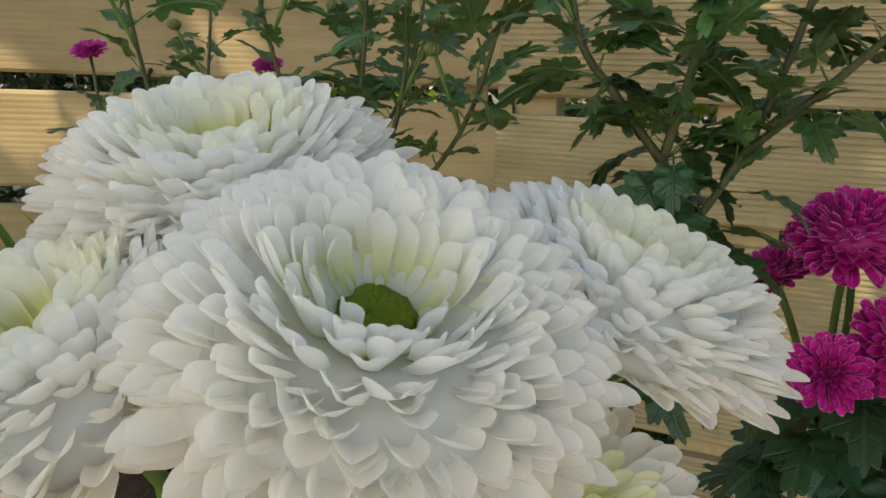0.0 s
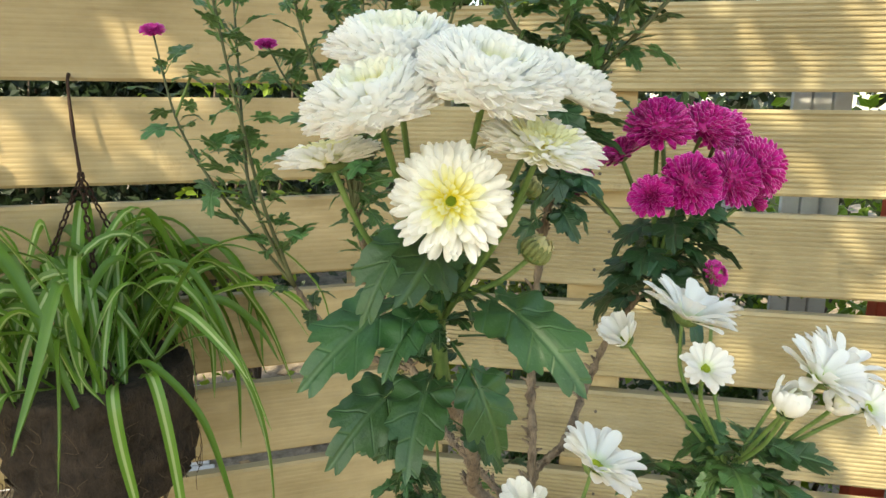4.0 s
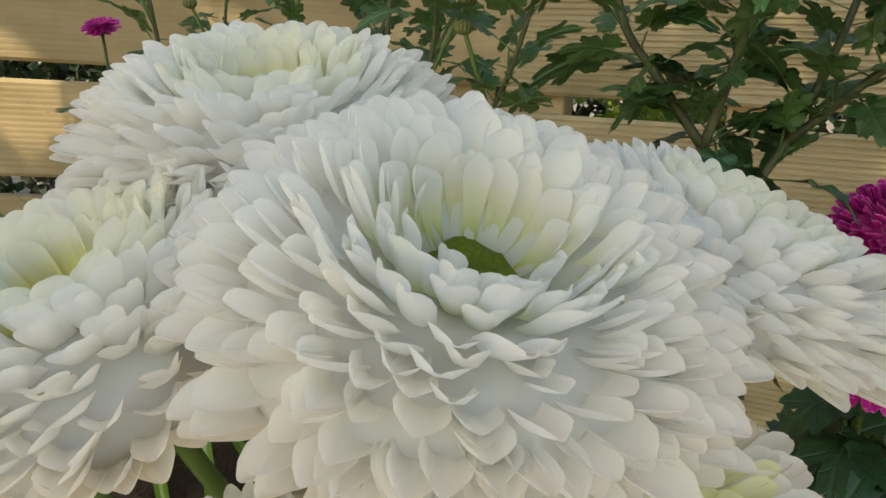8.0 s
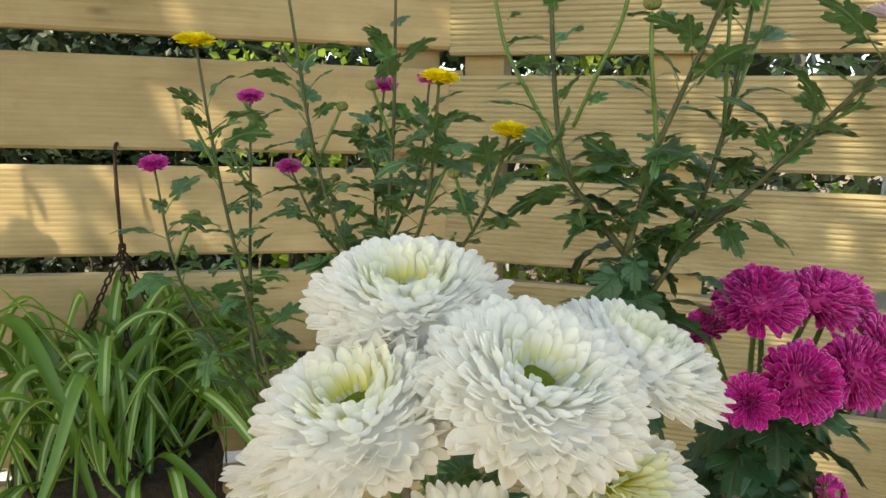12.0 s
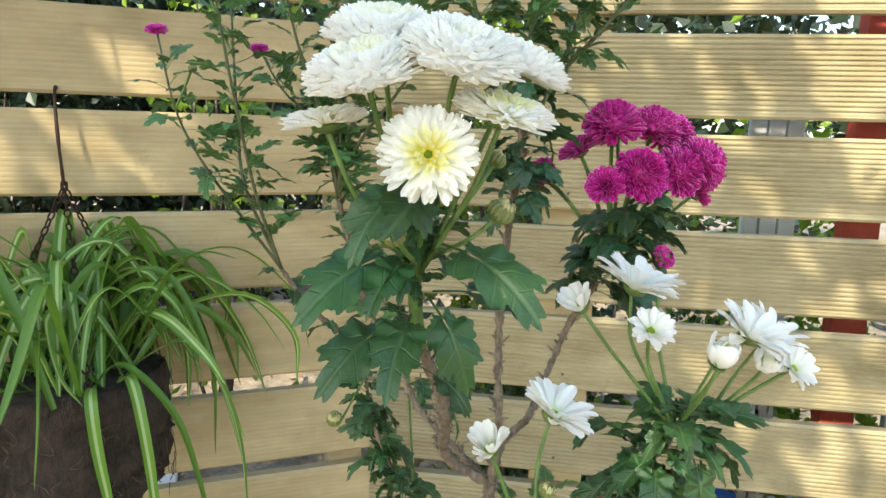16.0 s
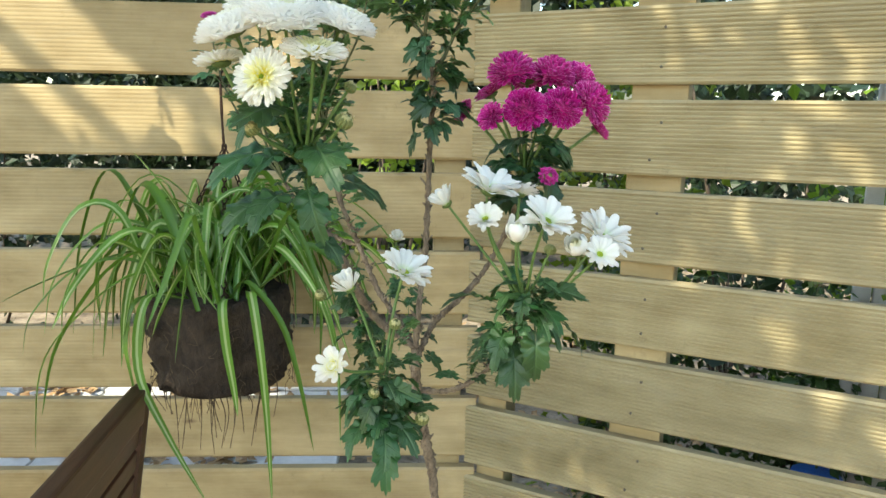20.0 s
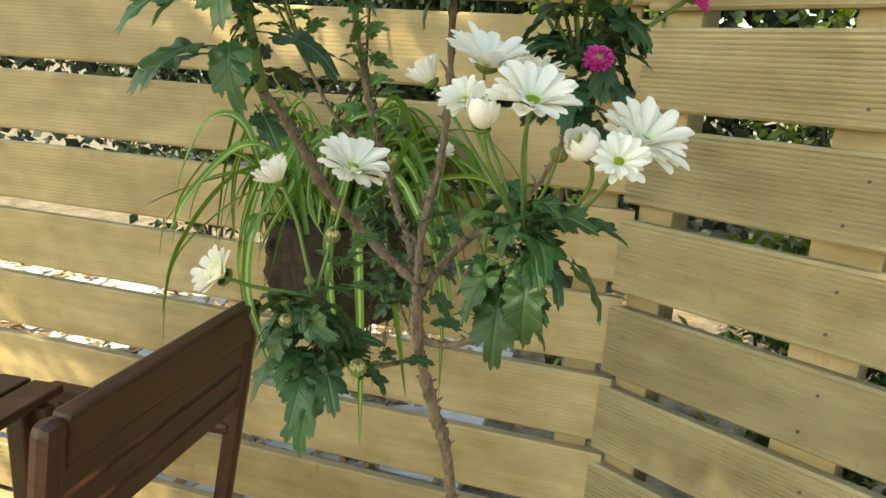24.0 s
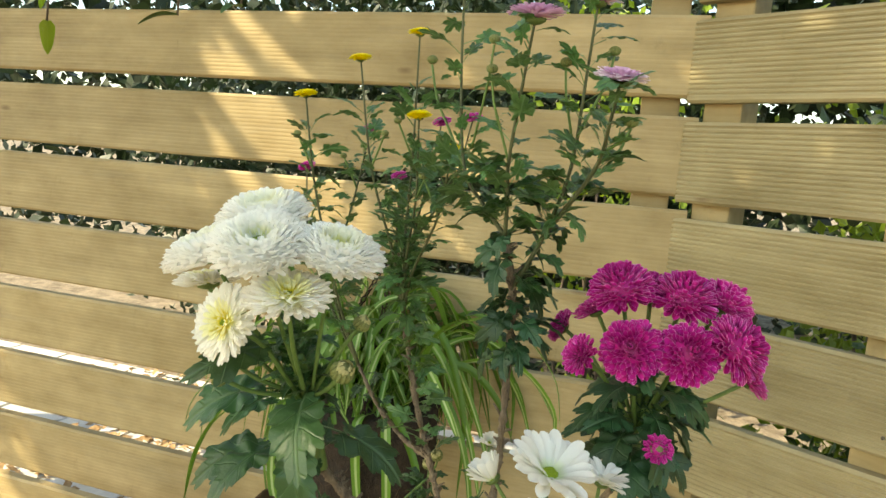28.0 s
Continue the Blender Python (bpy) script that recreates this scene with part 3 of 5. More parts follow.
def spiral(form, rng):
    """Petals set in a spiral, from the heart of the flower out and down. Gives the inner petals and the outer ones."""
    tips, feet = np.array(form["tips"]), np.array(form["feet"])
    at = np.linspace(0, 1, len(tips))
    u = np.linspace(0, 1, 400)
    tr, tz = np.interp(u, at, tips[:, 0]), np.interp(u, at, tips[:, 1])
    step = np.hypot(np.gradient(tr), np.gradient(tz)) * (tr + 0.06)
    grown = np.cumsum(step)
    grown = (grown - grown[0]) / (grown[-1] - grown[0])
    sets = {True: ([], [], []), False: ([], [], [])}
    one = petal_grid(1, 1, 0, 0, 0, 0)[1]
    for i in range(form["count"]):
        v = float(np.interp((i + 0.5) / form["count"] + 0.006 * rng.standard_normal(), grown, u))
        tip = np.array((np.interp(v, at, tips[:, 0]), np.interp(v, at, tips[:, 1]))) * (1 + 0.030 * rng.standard_normal()) + rng.normal(0, 0.018, 2)
        foot = np.array((np.interp(v, at, feet[:, 0]), np.interp(v, at, feet[:, 1])))
        size = form["wide"] * (form["inner"] + (1 - form["inner"]) * min(1.0, v * 1.6)) * (1 + 0.10 * rng.standard_normal())
        p = spoon(foot, tip, size, form["cup"] * (1 + 0.22 * rng.standard_normal()), form["bulge"][0] + (form["bulge"][1] - form["bulge"][0]) * v + 0.05 * rng.standard_normal(), form["waist"])
        w = i * 2.39996 + 0.10 * rng.standard_normal()
        y = p[:, 1] + 0.10 * rng.standard_normal() * np.repeat(np.array(STEPS) ** 2, 5) * form["wide"] * 2
        c, s = math.cos(w), math.sin(w)
        verts, faces, uvs = sets[bool(v < form["split"])]
        o = len(verts)
        verts += list(np.stack([p[:, 0] * c - y * s, p[:, 0] * s + y * c, p[:, 2]], 1))
        uvs += one
        faces += [(o + r * 5 + k, o + r * 5 + k + 1, o + r * 5 + k + 6, o + r * 5 + k + 5) for r in range(7) for k in range(4)]
    return sets[True], sets[False]


def dome(radius, height, rings=7, sides=18, bumps=0.06, seed=0, sink=0.0):
    rng = np.random.default_rng(seed)
    verts, faces = [(0, 0, height)], []
    for i in range(1, rings + 1):
        a = math.pi / 2 * i / rings
        for s in range(sides):
            w = 2 * math.pi * (s + 0.5 * (i % 2)) / sides
            k = 1 + bumps * rng.standard_normal()
            verts.append((radius * math.sin(a) * math.cos(w) * k, radius * math.sin(a) * math.sin(w) * k, height * math.cos(a) * k - sink * (i == rings)))
    for s in range(sides):
        faces.append((0, 1 + s, 1 + (s + 1) % sides))
    for i in range(rings - 1):
        for s in range(sides):
            a, b = 1 + i * sides, 1 + (i + 1) * sides
            faces.append((a + s, b + s, b + (s + 1) % sides, a + (s + 1) % sides))
    return verts, faces


def calyx_mesh(radius, depth, name="calyx"):
    verts, faces = [], []
    n = 16
    for i, (r, z) in enumerate(((0.16, -1.0), (0.55, -0.85), (0.9, -0.45), (1.0, 0.0), (0.9, 0.12))):
        for s in range(n):
            w = 2 * math.pi * s / n
            k = r * radius * (1 + 0.09 * (s % 2) * (i > 1))
            verts.append((k * math.cos(w), k * math.sin(w), z * depth + 0.18 * depth * (s % 2) * (i == 4)))
    for i in range(4):
        for s in range(n):
            t = (s + 1) % n
            faces.append((i * n + s, i * n + t, (i + 1) * n + t, (i + 1) * n + s))
    faces.append(tuple(range(n))[::-1])
    return mesh(name, verts, faces, MAT_CALYX)


# layers of a flower of radius 1: count, length, width, lean at foot, lean at tip, cup, foot height, foot radius
BALL_OUT = [(9, 1.30, 0.62, 62, -22, 0.5, -0.15, 0.20), (9, 1.35, 0.60, 54, -30, 0.5, -0.05, 0.18)]
BALL_IN = [(7, 1.15, 0.50, 40, -30, 0.5, 0.0, 0.12), (6, 0.95, 0.40, 26, -26, 0.5, 0.0, 0.08)]
SMALL_OUT = [(10, 0.82, 0.34, 42, 54, 0.35, 0.0, 0.16), (10, 0.90, 0.34, 56, 68, 0.35, -0.05, 0.14)]
SMALL_IN = [(6, 0.26, 0.22, 10, -30, 0.6, 0.02, 0.06), (8, 0.36, 0.24, 28, -14, 0.6, 0.02, 0.12), (9, 0.46, 0.26, 42, 8, 0.55, 0.0, 0.16)]

# flowers of radius 1 with their petals in a spiral: where tips and feet lie, as radius and height, from the heart outward
# heart: how far the added core fills the gaps, as shares of petal length
FORM = {
    "crater": dict(tips=((0.26, 0.31), (0.42, 0.40), (0.62, 0.37), (0.81, 0.25), (0.96, 0.08), (1.04, -0.07), (1.0, -0.19)), feet=((0.16, -0.02), (0.22, 0.0), (0.28, 0.0), (0.32, -0.04), (0.32, -0.09), (0.28, -0.13), (0.24, -0.17)),
                   count=420, wide=0.182, inner=0.76, cup=0.74, bulge=(0.20, 0.20), waist=0.46, split=0.26, heart=(0.04, 0.62, 0.78)),
    "open": dict(tips=((0.13, 0.10), (0.28, 0.19), (0.50, 0.23), (0.74, 0.20), (0.92, 0.10), (1.02, -0.03), (0.96, -0.16)), feet=((0.06, 0.0), (0.09, 0.0), (0.12, 0.0), (0.15, -0.02), (0.18, -0.05), (0.18, -0.08), (0.16, -0.1)),
                 count=230, wide=0.165, inner=0.55, cup=0.80, bulge=(0.12, 0.14), waist=0.38, split=0.40, heart=(0.05, 0.25, 0.40)),
    "pom": dict(tips=((0.03, 0.62), (0.24, 0.64), (0.48, 0.56), (0.70, 0.40), (0.88, 0.18), (0.99, -0.06), (0.98, -0.26), (0.86, -0.40)), feet=((0.02, 0.28), (0.10, 0.28), (0.20, 0.22), (0.30, 0.12), (0.36, 0.0), (0.36, -0.10), (0.32, -0.16), (0.28, -0.2)),
                count=180, wide=0.228, inner=0.70, cup=0.85, bulge=(0.24, 0.10), waist=0.50, split=0.30, heart=(0.35, 0.38, 0.40)),
    "button": dict(tips=((0.08, 0.20), (0.34, 0.27), (0.62, 0.24), (0.86, 0.15), (1.02, 0.02), (0.98, -0.08)), feet=((0.03, 0.05), (0.08, 0.05), (0.12, 0.03), (0.14, 0.0), (0.14, -0.04), (0.12, -0.08)),
                   count=110, wide=0.23, inner=0.55, cup=0.45, bulge=(0.14, 0.04), waist=0.45, split=0.55, heart=(0.2, 0.4, 0.4)),
    "cupped": dict(tips=((0.10, 0.22), (0.32, 0.38), (0.58, 0.40), (0.82, 0.30), (1.0, 0.12), (0.98, -0.06)), feet=((0.04, 0.05), (0.10, 0.05), (0.15, 0.02), (0.20, -0.02), (0.20, -0.08), (0.18, -0.12)),
                   count=105, wide=0.24, inner=0.60, cup=0.75, bulge=(0.20, 0.10), waist=0.45, split=0.35, heart=(0.1, 0.2, 0.3)),
}
CALYX = calyx_mesh(1.0, 0.55)
def core_mesh(sort, mat, sides=24):
    """An added solid core under the petals, filling the gaps between them so that white ones don't go dark: it follows
    their tips at a share of their length.
    """
    verts, faces, uvs = [], [], []
    if sort in FORM:
        share = FORM[sort]["heart"]
        tips, feet = np.array(FORM[sort]["tips"]), np.array(FORM[sort]["feet"])
        prof = [(0.0, feet[0][1] - 0.03), (feet[0][0] * 0.9, feet[0][1] - 0.03), *(feet + (tips - feet) * np.interp(np.linspace(0, 1, len(tips)), (0, 0.4, 1), share)[:, None]), (0.12, feet[-1][1] - 0.08)]
    else:
        prof = ((0.0, 0.0), (0.12, 0.0), (0.14, -0.06), (0.1, -0.15))
    for r, z in prof:
        for k in range(sides):
            w = 2 * math.pi * k / sides
            verts.append((r * math.cos(w), r * math.sin(w), z))
            uvs.append((0.5, min(1.0, 0.15 + r * 1.3)))
    for i in range(len(prof) - 1):
        for k in range(sides):
            t = (k + 1) % sides
            faces.append((i * sides + k, (i + 1) * sides + k, (i + 1) * sides + t, i * sides + t))
    return mesh("flower_heart", verts, faces, mat, uvs)


def mum(plant, at, axis, radius, inner, outer, mat_in, mat_out, eye, seed, label="", eye_size=0.2, sink=0.0, sort="flat", flatten=1.0):
    """A many-petalled flower: outer petals, inner petals, its eye and the calyx. sort names a spiral form, or "flat" for petals in the layers inner and outer."""
    rng = np.random.default_rng(seed)
    m = facing(Vector(at) - Vector(axis).normalized() * radius * sink, axis, rng.random() * 6.28, radius) @ Matrix.Diagonal((1.0, 1.0, flatten, 1.0))
    if sort in FORM:
        near, far = spiral(FORM[sort], rng)
    else:
        far, near = petal_whorl(outer, rng), petal_whorl(inner, rng)
    flower = part("flower", mesh("flower", far[0], far[1], mat_out, far[2]), None, plant, label, m)
    part("inner_petals", mesh("inner_petals", near[0], near[1], mat_in, near[2]), None, flower)
    part("flower_heart", core_mesh(sort, mat_out if sort == "crater" else mat_in), None, flower)
    v, f = dome(eye_size, eye_size * 0.55, seed=seed, bumps=0.1)
    part("flower_centre", mesh("flower_centre", v, f, eye), None, flower, m=Matrix.Translation((0, 0, -0.02)))
    part("calyx", CALYX, None, flower, m=Matrix.Translation((0, 0, -0.20)) @ Matrix.Scale(0.34, 4))
    return flower


def petal_uv(layers):
    one = petal_grid(1, 1, 0, 0, 0, 0)[1]
    return one * sum(x[0] for x in layers)


def ray_petal(length_ratio, wide, a, b, cup, seed):
    p, uv = petal_grid(1.0, wide, radians(a), radians(b), cup, 0.0, 0.72, 2.6, 0.16)
    rng = np.random.default_rng(seed)
    p[:, 2] += 0.03 * np.sin(p[:, 0] * 7 + rng.random() * 6) * np.abs(p[:, 1]) / wide
    faces = [(r * 5 + k, r * 5 + k + 1, r * 5 + k + 6, r * 5 + k + 5) for r in range(7) for k in range(4)]
    return mesh("petal", p, faces, MAT_DAISY, uv)


RAY_FLAT = [ray_petal(1, 0.32, 46 + 9 * i, 62 + 9 * i, 0.30, i) for i in range(3)]
RAY_CUP = [ray_petal(1, 0.36, 34 + 8 * i, 12 + 13 * i, 0.5, 5 + i) for i in range(3)]
DISC = mesh("disc", *dome(0.22, 0.12, 8, 22, 0.10, 3), MAT_DISC)
DAISY_FOOT = calyx_mesh(0.30, 0.22)


def daisy(plant, at, axis, radius, seed, cup=False, petals=19, label=""):
    """A single flower: each ray petal by itself round a yellow-green disc."""
    rng = np.random.default_rng(seed)
    m = facing(at, axis, rng.random() * 6.28, radius * 0.83)
    flower = part("flower", DISC, None, plant, label, m)
    rays = RAY_CUP if cup else RAY_FLAT
    rows = ((petals * 3 // 5, 1.0, 0.0), (petals * 3 // 5 - 1, 0.97, 0.10), (petals // 3, 0.88, -0.05)) if not cup else ((10, 1.0, 0.0), (9, 0.95, 0.08), (8, 0.85, -0.04))
    for row, (count, grow, drop) in enumerate(rows):
        for i in range(count):
            w = 2 * math.pi * (i + 0.5 * row + 0.16 * rng.standard_normal()) / count
            pose_m = Matrix.Rotation(w, 4, "Z") @ Matrix.Translation((0, 0, -drop * 0.5)) @ Matrix.Rotation(0.10 * rng.standard_normal() + 0.06 * row, 4, "Y") @ Matrix.Diagonal((grow * (1 + 0.06 * rng.standard_normal()),) * 2 + (1.0, 1.0))
            part("petal", rays[(i + row) % 3], None, flower, m=pose_m)
    part("calyx", DAISY_FOOT, None, flower, m=Matrix.Translation((0, 0, -0.02)))
    return flower


def bud_mesh():
    verts, faces = [], []
    n, rings = 52, 10
    for i in range(rings + 1):
        a = math.pi * i / rings
        for s in range(n):
            w = 2 * math.pi * s / n
            k = math.sin(a) * (0.98, 1.05, 0.98, 0.80)[s % 4]
            verts.append((k * math.cos(w), k * math.sin(w), -0.85 * math.cos(a)))
    for i in range(rings):
        for s in range(n):
            t = (s + 1) % n
            faces.append((i * n + s, i * n + t, (i + 1) * n + t, (i + 1) * n + s))
    return mesh("bud", verts, faces, MAT_BUD)


BUD = bud_mesh()
_r = np.random.default_rng(4)
BUD_TIP = mesh("bud_petals", *petal_whorl([(9, 1.02, 0.42, 48, -62, 0.5, 0.12, 0.42), (13, 1.06, 0.40, 52, -54, 0.5, 0.0, 0.55)], _r)[:2], MAT_BUDTIP, petal_uv([(9,), (13,)]))
BUD_TIP_RED = BUD_TIP.copy()
BUD_TIP_RED.materials[0] = MAT_MAGENTA


def bud(plant, at, axis, radius, tip=BUD_TIP, open_by=1.0):
    b = part("bud", BUD, None, plant, "", facing(at, axis, at[0] * 300, radius))
    if tip is not None:
        part("bud_petals", tip, None, b, m=Matrix.Translation((0, 0, -0.12 + 0.10 * open_by)) @ Matrix.Scale(1.0, 4))
    part("calyx", CALYX, None, b, m=Matrix.Translation((0, 0, -0.35)) @ Matrix.Scale(0.85, 4))
    return b

# ---- the grafted chrysanthemum ----
plant = thing("chrysanthemum", (0.15, 0.33, GROUND), "tall grafted chrysanthemum with white, magenta, yellow and pink flowers", "plant")
prng = np.random.default_rng(77)


def wood(name, points, r0, r1, label=""):
    part(name, tube(points, r0 * 0.72, r1 * 0.72, 9, 14, 0.42, prng, name, MAT_BARK), None, plant, label)


def stalk(points, r0=0.0016, r1=0.0012, name="stalk", mat=MAT_STALK):
    part(name, tube(points, r0, r1, 6, 6, 0.05, prng, name, mat), None, plant)


def stalk_to(node, at, axis, radius, drop=0.16, r=0.0016, side=0.35):
    """A flower stalk from a node on the branch up to the back of a flower."""
    node, at, axis = Vector(node), Vector(at), Vector(axis).normalized()
    foot = at - axis * radius * drop
    far = (foot - node).length
    mid = foot - axis * far * side * 0.6
    mid = mid * 0.6 + (node + (foot - node) * 0.5) * 0.4
    stalk([node, node + (mid - node) * 0.5, mid, foot], r * 1.15, r)


def leafy(path, count, kind, lo, hi, seed, lift=0.35, spread=0.4, from_s=0.0, name="leaf"):
    """Leaves set in a spiral along a stem, from lo to hi long."""
    rng = np.random.default_rng(seed)
    c = spline(path, 10)
    for i in range(count):
        s = from_s + (1 - from_s) * (i + rng.random() * 0.8) / count
        at = c[min(len(c) - 1, int(s * (len(c) - 1)))]
        w = i * 2.399 + rng.standard_normal() * 0.5
        up = lift + spread * rng.standard_normal()
        d = np.array((math.cos(w), math.sin(w), up))
        d /= np.linalg.norm(d)
        ln = rng.uniform(lo, hi)
        part(name, LEAF[kind][int(rng.integers(5))], None, plant, m=leaf_pose(at, at + d * ln, rng.normal(0, 0.38), ln))


FORK = (0.107, 0.216, 0.905)
TRUNK = [(0.15, 0.33, GROUND - 0.02), (0.158, 0.325, 0.1), (0.15, 0.305, 0.5), (0.132, 0.267, 0.722), (0.121, 0.240, 0.792), (0.110, 0.224, 0.85), FORK]
wood("trunk", TRUNK, 0.0085, 0.0058, "knobbly grey-brown woody stem")
WHITE_STEM = [FORK, (0.072, 0.213, 0.933), (0.053, 0.175, 0.973), (0.044, 0.158, 1.000), (0.034, 0.151, 1.020), (0.023, 0.141, 1.038)]
wood("branch", WHITE_STEM, 0.0048, 0.0042)
WHITE_TOP = [(0.023, 0.141, 1.038), (0.018, 0.137, 1.069), (0.017, 0.130, 1.092), (0.015, 0.118, 1.115)]
stalk(WHITE_TOP, 0.0038, 0.0028, "branch")
MID_STEM = [FORK, (0.085, 0.259, 0.929), (0.071, 0.274, 0.948), (0.052, 0.285, 0.992), (0.034, 0.298, 1.034), (0.018, 0.300, 1.102)]
wood("branch", MID_STEM, 0.0042, 0.0032)
TALL_STEM = [FORK, (0.110, 0.212, 0.95), (0.116, 0.228, 0.994), (0.118, 0.231, 1.046), (0.119, 0.224, 1.098), (0.120, 0.215, 1.140), (0.112, 0.207, 1.185)]
wood("branch", TALL_STEM, 0.0042, 0.0030)
PURPLE_STEM = [(0.109, 0.219, 0.895), (0.127, 0.236, 0.924), (0.145, 0.232, 0.943), (0.173, 0.254, 0.965), (0.196, 0.261, 1.003), (0.204, 0.240, 1.040)]
wood("branch", PURPLE_STEM, 0.0042, 0.0030)
RIGHT_STEM = [(0.111, 0.225, 0.858), (0.140, 0.205, 0.866), (0.166, 0.188, 0.888), (0.183, 0.160, 0.925), (0.190, 0.132, 0.962)]
wood("branch", RIGHT_STEM, 0.0036, 0.0024)
LOW_STEM = [(0.112, 0.228, 0.842), (0.092, 0.170, 0.856), (0.076, 0.125, 0.878), (0.074, 0.102, 0.915)]
wood("branch", LOW_STEM, 0.0030, 0.0022)
BACK_STEM = [(0.114, 0.231, 0.826), (0.075, 0.285, 0.86), (0.052, 0.310, 0.91), (0.045, 0.320, 0.955)]
wood("branch", BACK_STEM, 0.0026, 0.0018)

# short thorn-like stubs of old leaf stalks on the woody stems
for path, count, sd in ((TALL_STEM, 80, 1), (MID_STEM, 70, 2), (WHITE_STEM, 50, 3), (TRUNK[2:], 90, 4), (PURPLE_STEM, 34, 5), (RIGHT_STEM, 14, 6)):
    rng = np.random.default_rng(sd)
    c = spline(path, 12)
    for i in range(count):
        a = c[int(rng.integers(3, len(c)))]
        w = rng.random() * 6.28
        d = np.array((math.cos(w), math.sin(w), rng.uniform(0.1, 1.2))) * rng.uniform(0.003, 0.008)
        part("stub", tube([a, a + d], 0.0016, 0.0007, 5, 2, 0.3, rng, "stub", MAT_BARK), None, plant)

# white double flowers
NODE_W = (0.017, 0.131, 1.078)
WHITE = [
    ((0.0125, 0.072, 1.185), (0.06, -0.47, 0.88), 0.0252, "c", "white double flower with a green-eyed crater"),
    ((0.048, 0.090, 1.183), (0.30, -0.20, 0.93), 0.0240, "c", ""),
    ((-0.008, 0.112, 1.196), (-0.10, -0.30, 0.95), 0.0262, "c", ""),
    ((-0.025, 0.086, 1.177), (-0.34, -0.24, 0.91), 0.0250, "c", ""),
    ((0.031, 0.070, 1.161), (0.10, -0.31, 0.95), 0.0222, "o", ""),
    ((-0.003, 0.068, 1.142), (-0.30, -0.88, 0.34), 0.0205, "o", "open white flower with a yellow heart"),
    ((-0.036, 0.104, 1.156), (-0.18, 0.02, 0.98), 0.0185, "o", ""),
]
for i, (at, axis, r, sort, lab) in enumerate(WHITE):
    if sort == "c":
        mum(plant, at, axis, r, (), (), MAT_WHITE if i == 0 else MAT_CREAM, MAT_WHITE_OUT, MAT_EYE, 100 + i, lab, 0.175, 0.06, "crater", 0.90)
    else:
        mum(plant, at, axis, r, (), (), MAT_YOLK, MAT_WARM_OUT, MAT_EYE, 100 + i, lab, 0.11, 0.03, "open", 0.95)
    stalk_to(NODE_W, at, axis, r, 0.3, 0.0012)
for at, axis, r in (((0.048, 0.103, 1.114), (0.5, -0.3, 0.8), 0.0066), ((-0.012, 0.082, 1.108), (-0.5, -0.5, 0.6), 0.0052), ((0.052, 0.117, 1.138), (0.6, 0.1, 0.8), 0.0048), ((-0.02, 0.105, 1.11), (-0.7, 0, 0.6), 0.003)):
    bud(plant, at, axis, r, BUD_TIP if r > 0.004 else None)
    stalk_to((0.017, 0.130, 1.085), at, axis, r, 0.6, 0.0012)
WL = [  # foot, tip, roll
    ((0.014, 0.125, 1.092), (-0.060, 0.105, 1.071), -0.3), ((0.012, 0.124, 1.090), (-0.024, 0.087, 1.075), -0.4), ((0.022, 0.120, 1.098), (0.048, 0.049, 1.071), 0.3), ((0.024, 0.127, 1.072), (0.089, 0.122, 1.050), 0.4),
    ((0.018, 0.122, 1.072), (0.030, 0.078, 1.028), 0.2), ((0.010, 0.127, 1.058), (-0.050, 0.100, 1.037), -0.3), ((0.012, 0.125, 1.062), (-0.019, 0.068, 1.043), -0.3), ((0.020, 0.137, 1.030), (0.048, 0.117, 1.003), 0.3),
    ((0.010, 0.112, 1.122), (-0.024, 0.055, 1.112), -0.4), ((0.010, 0.118, 1.125), (-0.040, 0.084, 1.106), -0.5), ((0.020, 0.135, 1.050), (0.035, 0.185, 1.040), 0.0),
]
for i, (a, b, roll) in enumerate(WL):
    part("leaf", LEAF["big"][i % 5], None, plant, "broad lobed dark green leaf" if i == 0 else "", leaf_pose(a, b, roll))
leafy(WHITE_TOP, 22, "mid", 0.014, 0.028, 6, 0.2, 0.5)
leafy([(0.018, 0.132, 1.075), (0.014, 0.118, 1.135)], 16, "mid", 0.020, 0.036, 26, -0.15, 0.4)
leafy([(0.017, 0.130, 1.085), (0.012, 0.11, 1.14)], 44, "small", 0.016, 0.032, 16, 0.8, 0.4)

# magenta pompon flowers
NODE_P = (0.207, 0.228, 1.062)
PURPLE = [
    ((0.187, 0.208, 1.163), (-0.22, -0.40, 0.88), 0.0225), ((0.227, 0.212, 1.161), (0.20, -0.36, 0.90), 0.0225), ((0.260, 0.196, 1.136), (0.72, -0.46, 0.52), 0.0225),
    ((0.197, 0.184, 1.128), (-0.08, -0.90, 0.42), 0.0205), ((0.231, 0.186, 1.130), (0.24, -0.86, 0.44), 0.0205), ((0.167, 0.186, 1.120), (-0.65, -0.62, 0.42), 0.0140),
    ((0.150, 0.240, 1.124), (-0.86, -0.25, 0.42), 0.0135), ((0.172, 0.228, 1.143), (-0.55, 0.05, 0.82), 0.0165), ((0.271, 0.214, 1.112), (0.70, -0.15, 0.60), 0.0140),
    ((0.207, 0.232, 1.158), (0.0, 0.35, 0.92), 0.0200), ((0.252, 0.228, 1.157), (0.45, 0.25, 0.85), 0.0215),
]
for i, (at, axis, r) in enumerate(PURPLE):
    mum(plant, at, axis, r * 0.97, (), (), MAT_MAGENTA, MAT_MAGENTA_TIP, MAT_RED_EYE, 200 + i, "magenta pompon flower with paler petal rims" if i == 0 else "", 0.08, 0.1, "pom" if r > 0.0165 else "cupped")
    stalk_to(NODE_P, at, axis, r, 0.2, 0.0014)
